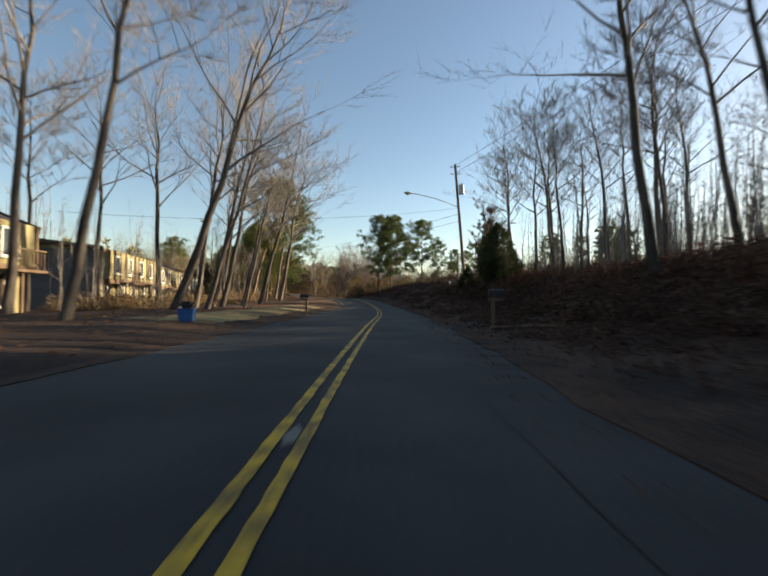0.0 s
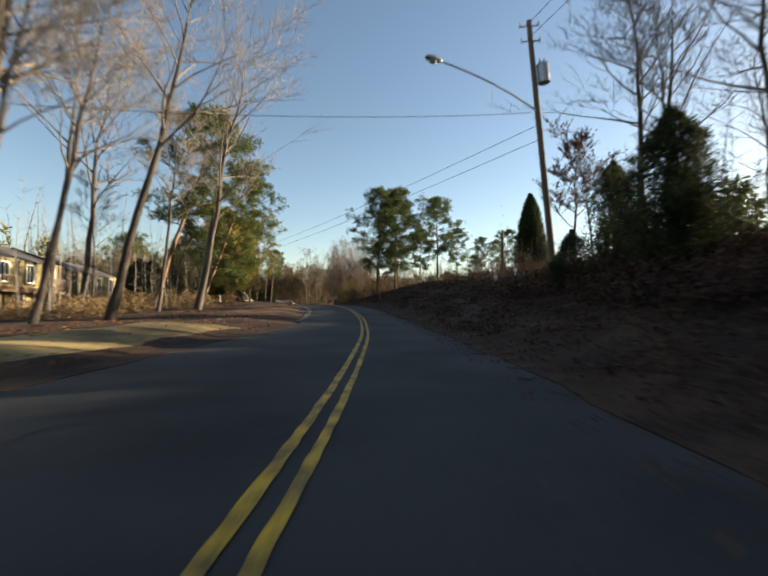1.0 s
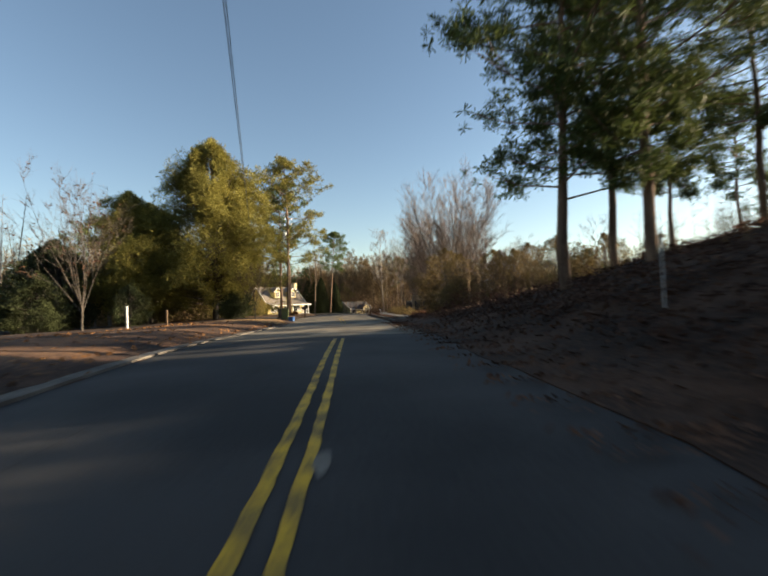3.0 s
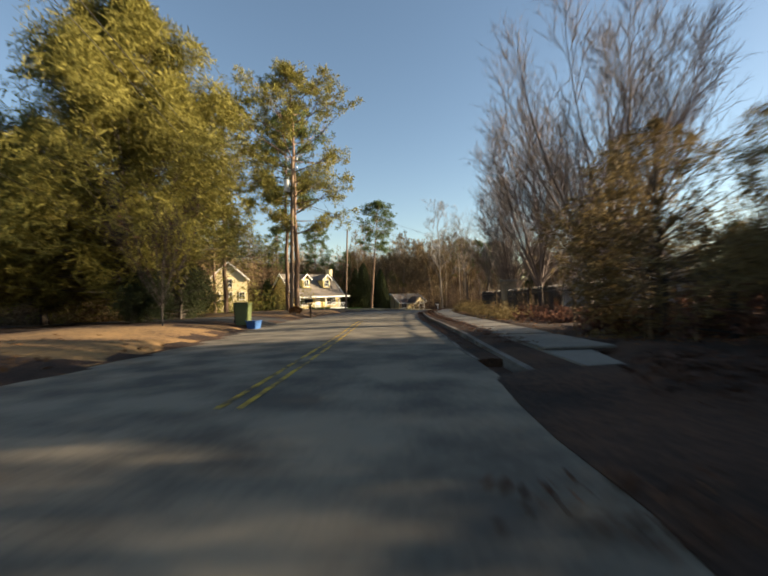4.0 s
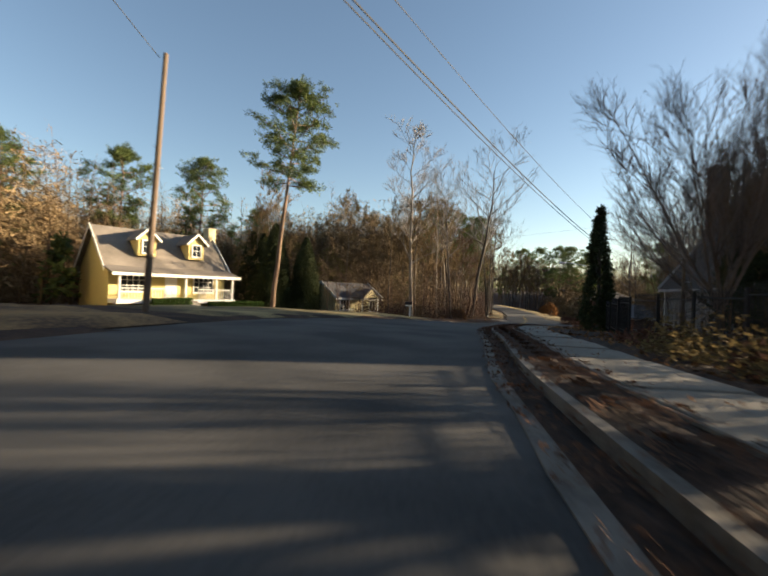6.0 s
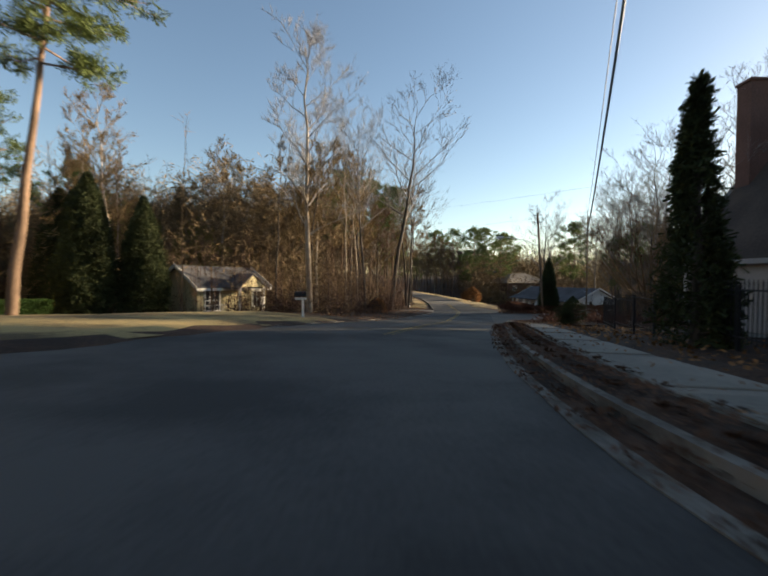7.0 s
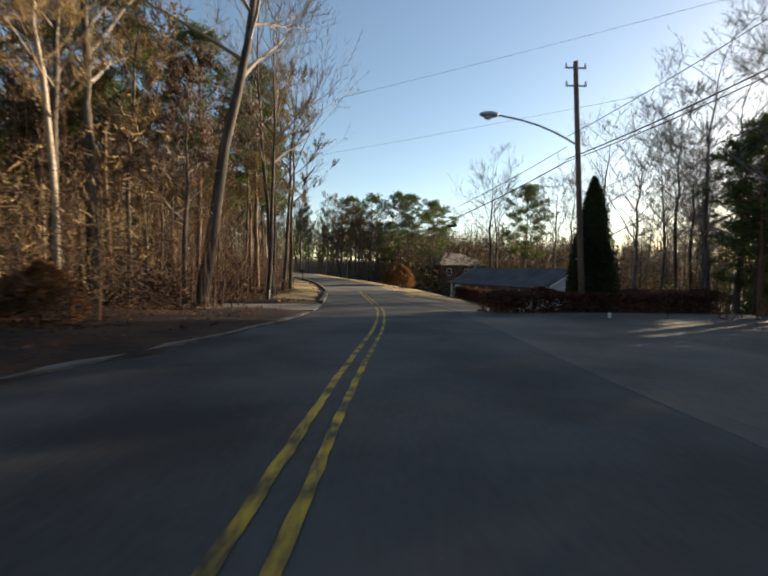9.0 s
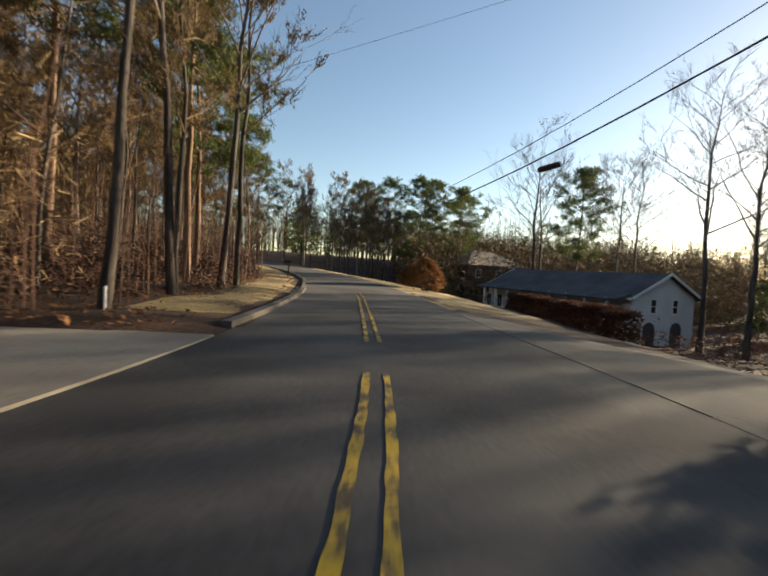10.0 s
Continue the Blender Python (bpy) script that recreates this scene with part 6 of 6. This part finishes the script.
first = None
s = 87.0
while s < 147:
    i = int(np.abs(LINE[:, 1] - s).argmin())
    off = half_right(s) + 4.95
    p = LINE[i] + off * RIGHT[i]
    yaw = math.degrees(math.atan2(TAN[i, 1], TAN[i, 0]))
    if first is None:
        first = fence_panel(p[0], p[1], yaw)
    else:
        copy_thing(first, pose(p[0], p[1], gz(p[0], p[1]), 0, 0, yaw))
    s += 2.4 * TAN[i, 1]


def pillar(x, y, h=1.25, w=0.5):
    ob = thing("stone_pillar", x, y, None, 20, "tan stone pillar with a flat cap in the fence", "pillar", "fence pillars")
    boxed("core", (0, 0, h / 2 - 0.1), (w - 0.04, w - 0.04, h), STONE, ob)
    g = random.Random(int(x * 10))
    z = 0.0
    while z < h - 0.12:
        hh = g.uniform(0.13, 0.2)
        for sx, sy in ((-1, -1), (1, -1), (1, 1), (-1, 1)):
            ww = g.uniform(0.42, 0.56) * w
            boxed("stone", (sx * (w - ww) / 2, sy * (w - ww) / 2, z + hh / 2), (ww, ww, hh - 0.012), STONE, ob, bevel=0.012)
        z += hh
    boxed("cap", (0, 0, z + 0.05), (w + 0.12, w + 0.12, 0.1), CONCRETE, ob, bevel=0.015)


pillar(-9.9, 105.1, 1.85, 0.68)

# pavement joints as slabs of their own
joint = None
for s in np.arange(87.0, 148.0, 1.5):
    i = int(np.abs(LINE[:, 1] - s).argmin())
    p = LINE[i] + (half_right(s) + 1.79) * RIGHT[i]
    yaw = math.degrees(math.atan2(TAN[i, 1], TAN[i, 0]))
    if joint is None:
        bm = bmesh.new()
        box(bm, (0, 0, 0), (1.46, 1.18, 0.05))
        bmesh.ops.bevel(bm, geom=[e for e in bm.edges], offset=0.012, segments=1, affect="EDGES")
        joint = bpy.data.meshes.new("paving_slab")
        bm.to_mesh(joint)
        bm.free()
        joint.materials.append(CONCRETE)
    o = new("paving_slab", joint)
    o.parent = pavement
    slope = math.degrees(math.atan2(ZL[min(i + 1, len(ZL) - 1)] - ZL[i], 1))
    o.matrix_basis = pose(p[0], p[1], ZL[i] + 0.137, 0, -slope, yaw)


lane("yard_drive", [(-7.6, 139.5), (-3, 141.5), (5, 144.0)], 5.0, CONCRETE, "pale concrete yard behind the iron fence", "driveway", 0.04)


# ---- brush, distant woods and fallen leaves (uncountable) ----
thicket("wood_thicket", along(2600, 149, 240, -32, -5.2, 3), SHADE_BRUSH, "brown leafless undergrowth of the roadside wood", "undergrowth", (1.2, 6), 0.02, 12, 0.2, 0.012, 3)
thicket("wood_stems", [q for q in along(800, 150, 240, -60, -14, 4)], TWIG_BROWN, "slim brown trunks deep in the wood", "woodland", (8, 15), 0.06, 22, 0.14, 0.018, 4)
thicket("cottage_wood", field(1500, -88, -50, 100, 200, 5), TWIG_BROWN, "brown leafless wood behind the cottage", "woodland", (7, 14), 0.07, 24, 0.18, 0.022, 5)
thicket("bend_wood", field(420, -40, 40, 238, 290, 6), TWIG_BROWN, "brown leafless wood beyond the bend", "woodland", (8, 14), 0.08, 26, 0.18, 0.026, 6)
thicket("right_wood", [q for q in field(650, 22, 80, 158, 240, 7) if not open_view(*q)], TWIG_BROWN, "leafless wood beyond the houses", "woodland", (7, 14), 0.07, 26, 0.18, 0.022, 7)
thicket("right_brush", field(260, -3, 22, 147, 168, 8), TWIG_BROWN, "brown brush beside the driveway", "undergrowth", (1.2, 3.6), 0.025, 14, 0.25, 0.013, 8)
thicket("fence_brush", along(150, 108, 127, 8.5, 13, 9), TWIG_BROWN, "brown brush behind the iron fence", "undergrowth", (0.8, 2.6), 0.016, 12, 0.28, 0.009, 9)
thicket("road_bend_shrubs", along(260, 80, 92, 6.5, 16, 10), TWIG_BROWN, "brown shrubs at the end of the bank", "undergrowth", (1.0, 3.2), 0.02, 18, 0.26, 0.010, 10)
thicket("crest_brush", along(1500, 22, 92, 15, 46, 15), TWIG_BROWN, "dry brush on the plateau behind the bank", "undergrowth", (1.0, 3.4), 0.016, 11, 0.35, 0.011, 15)
thicket("bank_brush", along(1500, -2, 76, 9.2, 15, 11), TWIG_BROWN, "dry brush along the crest of the bank", "undergrowth", (0.4, 1.7), 0.01, 9, 0.35, 0.007, 11)
thicket("bank_saplings", along(420, -2, 36, 11.5, 24, 15), TWIG, "young leafless saplings on the crest of the bank", "woodland", (2.5, 6.5), 0.03, 24, 0.22, 0.01, 15)
thicket("bank_wood", [q for q in field(430, 17, 70, -15, 95, 12) if q[1] < 46 or q[0] > 44], TWIG, "leafless young wood on the bank", "woodland", (7, 13), 0.055, 26, 0.18, 0.018, 12)
thicket("left_wood", field(420, -95, -38, -5, 100, 13), TWIG, "leafless wood behind the townhouses", "woodland", (9, 16), 0.08, 28, 0.17, 0.022, 13)
thicket("far_wood", [(-12 + (150 + 110 * ((k * 0.618) % 1)) * math.cos(k * 2.39996), 100 + (150 + 110 * ((k * 0.618) % 1)) * math.sin(k * 2.39996)) for k in range(2600)],
        TWIG_BROWN, "far leafless woods round the neighbourhood", "woodland", (10, 17), 0.14, 26, 0.2, 0.05, 14)


def evergreen_mass(name, spots, label, seed, h=(5, 11), leaf=NEEDLE):
    """Far evergreen crowns as one uncountable mass."""
    g = random.Random(seed)
    lv = Leaves()
    for (x, y), z in zip(spots, ground_z(spots, False)):
        hh = g.uniform(*h)
        r = hh * g.uniform(0.18, 0.28)
        for _ in range(70):
            t = g.random()
            a = g.uniform(0, 6.283)
            q = r * (1 - t * 0.75) * g.uniform(0.5, 1.1)
            lv.tuft(g, Vector((x + math.cos(a) * q, y + math.sin(a) * q, z + hh * (0.12 + 0.88 * t))), 0.75, 4, 0.8, 0.2)
    return tagged(piece(name, lv.v, lv.f, leaf), label, "woodland", kind="stuff")


def brush_mass(name, spots, label, seed, h, r, leaf=BRUSHLEAF, n=60, size=0.16, blade=0.2):
    """Low leafy brush as one uncountable mass."""
    g = random.Random(seed)
    lv = Leaves()
    for (x, y), z in zip(spots, ground_z(spots, False)):
        hh, rr = g.uniform(*h), g.uniform(*r)
        for _ in range(n):
            t, a, q = g.random(), g.uniform(0, 6.283), rr * g.random() ** 0.5
            lv.tuft(g, Vector((x + math.cos(a) * q, y + math.sin(a) * q, z + hh * t * (1 - 0.5 * (q / rr) ** 2))), size * g.uniform(0.6, 1.3), 3, 0.8, blade)
    return tagged(piece(name, lv.v, lv.f, leaf), label, "undergrowth", kind="stuff")


brush_mass("bank_thicket", along(230, -2, 40, 10.0, 14, 51), "dark russet brush along the crest of the bank", 51, (0.5, 1.2), (0.6, 1.3), n=110, size=0.13)
brush_mass("wood_floor_brush", along(460, 150, 236, -24, -5.8, 52), "dark brown brush on the floor of the wood", 52, (0.7, 2.6), (0.7, 1.6), SHADE_BRUSH, 80, 0.18, 0.12)
brush_mass("dip_brush", [q for q in field(300, -1, 50, 148, 204, 53) if side([q])[1][0] > 14.6], "dark brush in the dip beyond the driveway", 53, (1.0, 2.6), (0.9, 1.9), n=70)
brush_mass("wood_twigs", along(230, 150, 238, -40, -7.5, 55) + field(110, -62, -40, 150, 215, 56), "fine brown twigs of the dense wood", 55, (4.5, 10.5), (1.2, 2.6), TWIGHAZE, 220, 0.42, 0.035)
brush_mass("cottage_wood_twigs", field(230, -85, -54, 112, 205, 66) + field(130, -64, -34, 172, 220, 67) + field(90, -52, -31, 166, 188, 73), "fine brown twigs of the wood behind the cottage", 66, (11.0, 18.0), (2.0, 3.6), TWIGHAZE, 480, 0.8, 0.05)
brush_mass("junction_wood_twigs", [q for q in field(260, -70, -36, 96, 126, 74) if q[1] < 97 + (-14 - q[0]) * 0.72 and q[1] > 100 + (-30 - q[0]) * 0.1], "olive-brown twigs of the wood by the junction", 74, (4.5, 9.5), (1.4, 2.8), TWIGHAZE, 300, 0.5, 0.05)
brush_mass("valley_wood", [q for q in field(900, 0, 100, 215, 320, 78) if open_view(*q) and 62 < math.hypot(q[0] + 12.5, q[1] - 164.4) < 130], "low brown wood in the valley behind the white house", 78, (6.0, 10.5), (2.2, 4.2), TWIGHAZE, 120, 0.9, 0.07)
brush_mass("junction_shrubs", field(60, -46, -31, 100, 122, 57), "olive-brown shrubs under the pines at the junction", 57, (1.5, 5.0), (0.9, 1.8), NEEDLE_SUNLIT, 120, 0.16)
brush_mass("crest_shrubs", along(380, 42, 92, 12.5, 34, 58), "dark brown shrubs on the crest of the bank", 58, (0.4, 1.2), (0.7, 1.6), n=60)
brush_mass("bank_foot_brush", along(260, -4, 26, 7.4, 11.5, 68), "dark russet vines over the steep foot of the bank", 68, (0.3, 0.9), (0.6, 1.3), SHADE_BRUSH, n=150, size=0.11)
brush_mass("bank_side_brush", along(190, 12, 44, 7.0, 11, 59), "dark brush on the upper slope of the bank", 59, (0.4, 1.0), (0.5, 1.1), SHADE_BRUSH, n=60)
brush_mass("bank_leaf_heaps", along(1700, -3, 84, 3.9, 12, 62), "heaps of dark russet leaves and weeds on the bank", 62, (0.06, 0.28), (0.3, 0.9), SHADE_BRUSH, n=22, size=0.1)
brush_mass("bend_bushes", along(50, 82, 92, 7.0, 13, 64), "dark russet bushes at the end of the bank", 64, (0.6, 1.5), (0.8, 1.5), n=90)
brush_mass("verge_brush", field(90, -19.5, -13.5, 22, 62, 60), "brown brush under the trees of the verge", 60, (0.4, 1.5), (0.6, 1.3), TWIGHAZE, 110, 0.3, 0.05)
thicket("verge_saplings", field(90, -20, -14, 20, 64, 61), TWIG, "slim leafless saplings behind the verge", "undergrowth", (3, 8), 0.025, 16, 0.18, 0.01, 61)
brush_mass("fence_planting", beside_kerb(170, 97, 122, 2.9, 4.6, 75), "low leafy brown-green plants before the iron fence", 75, (0.4, 1.0), (0.3, 0.6), GOLDLEAF, 40, 0.08)
brush_mass("fence_thicket", along(120, 88, 127, 7.4, 11, 54), "dark leafy brush behind the iron fence", 54, (0.25, 0.6), (0.4, 0.9))

evergreen_mass("cottage_evergreens", field(46, -80, -50, 125, 195, 31), "green pines mixed in the wood behind the cottage", 31)
evergreen_mass("bend_evergreens", field(40, -45, 35, 245, 285, 32), "green pines mixed in the wood at the bend", 32, (6, 12))
evergreen_mass("right_evergreens", [q for q in field(60, 26, 80, 165, 240, 33) if not open_view(*q)], "dark pines mixed in the wood beyond the houses", 33, (5, 10))
evergreen_mass("left_evergreens", field(46, -95, -45, 55, 115, 34), "green pines behind the townhouses", 34, (5, 11), NEEDLE_SUNLIT)
evergreen_mass("far_evergreens", [(-12 + (140 + 120 * ((k * 0.618) % 1)) * math.cos(k * 2.39996), 100 + (140 + 120 * ((k * 0.618) % 1)) * math.sin(k * 2.39996)) for k in range(260)], "far pines round the neighbourhood", 36, (7, 13))
evergreen_mass("wood_evergreens", along(40, 165, 240, -50, -16, 37), "green pines deep in the roadside wood", 37, (5, 9))
# unseen pines to the right, added to keep low sun off the road's start
evergreen_mass("near_bank_evergreens", field(16, 21, 40, 9, 21, 76) + [q for q in field(44, 34, 56, 20, 50, 77) if q[0] > q[1] * 1.05], "unseen dark pines on the bank, added to shade the road", 76, (7, 12))
evergreen_mass("bank_evergreens", field(26, 26, 60, 55, 110, 35), "dark small pines on the bank", 35, (4, 8))


def leaf_scatter(name, spots, label, seed, size=(0.035, 0.075), over=None, leaf=DRYLEAF):
    g = random.Random(seed)
    v, f = [], []
    for (x, y), z in zip(spots, ground_z(spots) if over is None else side(spots)[2] + over):
        s = g.uniform(*size)
        a, tx, ty = g.uniform(0, 6.283), g.gauss(0, 0.45), g.gauss(0, 0.45)
        u, w = Vector((math.cos(a), math.sin(a), tx)) * s, Vector((-math.sin(a), math.cos(a), ty)) * s * 0.6
        c = Vector((x, y, z + 0.03))
        i = len(v)
        v += [c - u, c + w, c + u, c - w]
        f.append((i, i + 1, i + 2, i + 3))
    return tagged(piece(name, v, f, leaf), label, "fallen leaves", kind="stuff")


leaf_scatter("bank_leaves", along(26000, -3, 76, 2.9, 11.5, 21), "fallen brown leaves on the bank", 21, (0.02, 0.055), None, OAKLEAF)
leaf_scatter("edge_leaves", beside_kerb(9000, -3, 82, -0.75, 0.45, 28), "brown leaves along the road edge", 28, (0.018, 0.04), 0.02, OAKLEAF)
leaf_scatter("verge_leaves", along(7000, -3, 90, -11, -4.2, 22), "fallen brown leaves on the verge", 22)
leaf_scatter("fence_leaves", beside_kerb(14000, 87, 148, 0.66, 1.15, 23), "fallen leaves on the strip behind the kerb", 23, (0.016, 0.036), 0.14, OAKLEAF)
leaf_scatter("gutter_leaf_litter", beside_kerb(8000, 87, 148, 0.2, 0.34, 26), "fallen leaves packed in the gutter", 26, (0.015, 0.032), 0.035, OAKLEAF)
leaf_scatter("pavement_leaves", beside_kerb(500, 87, 148, 1.3, 2.3, 27), "scattered leaves on the pavement", 27, (0.015, 0.035), 0.168)
leaf_scatter("fence_bed_leaves", along(4000, 86, 149, 5.6, 9.5, 24), "fallen leaves along the fence", 24)
leaf_scatter("wood_leaves", along(5000, 146, 200, -9, -3.6, 25), "fallen leaves at the edge of the wood", 25)

# leaf bed and kerb at the corner of the driveway
BED = [(-12.3, 148.4), (-12.2, 149.4), (-11.6, 151.2), (-10.4, 152.7), (-8.8, 154.2), (-6.8, 155.8), (-1.5, 160.0), (4.0, 163.5), (8, 158), (2, 150), (-6, 146.6), (-9.6, 147.2)]
zb = side(BED)[2]
v = [(x, y, z + 0.14) for (x, y), z in zip(BED, zb)] + [(x, y, z - 0.3) for (x, y), z in zip(BED, zb)]
m = len(BED)
bed = piece("corner_bed", v, [tuple(range(m))[::-1]] + [(k, (k + 1) % m, m + (k + 1) % m, m + k) for k in range(m)], LITTER)
tagged(bed, "leaf-covered bed at the corner of the driveway", "ground", kind="structure")
kerb_path("kerb_return", [(-12.55, 147.6), (-12.4, 149.3), (-11.7, 151.2), (-10.5, 152.75), (-8.9, 154.25), (-7.2, 155.6)], 0.16, 0.16, WEATHERED, "kerb that curves into the driveway")
g = random.Random(71)
spots = []
while len(spots) < 95:
    x, y = g.uniform(-10, 5), g.uniform(148, 162)
    if y < 153.2 + (x + 8.8) * 0.79 - (0.0 if x > -8.8 else 1.0) and y > 148 + (x + 9) * 0.25:
        spots.append((x, y))
brush_mass("corner_brush", spots, "dark russet brush at the corner of the driveway", 71, (0.4, 1.3), (0.5, 1.1), n=70)
leaf_scatter("corner_leaves", [(-11.2 + g.uniform(-0.5, 3), 149.6 + g.uniform(-1.5, 2.0)) for _ in range(700)], "fallen leaves on the corner bed", 72, (0.03, 0.06), 0.15, OAKLEAF)
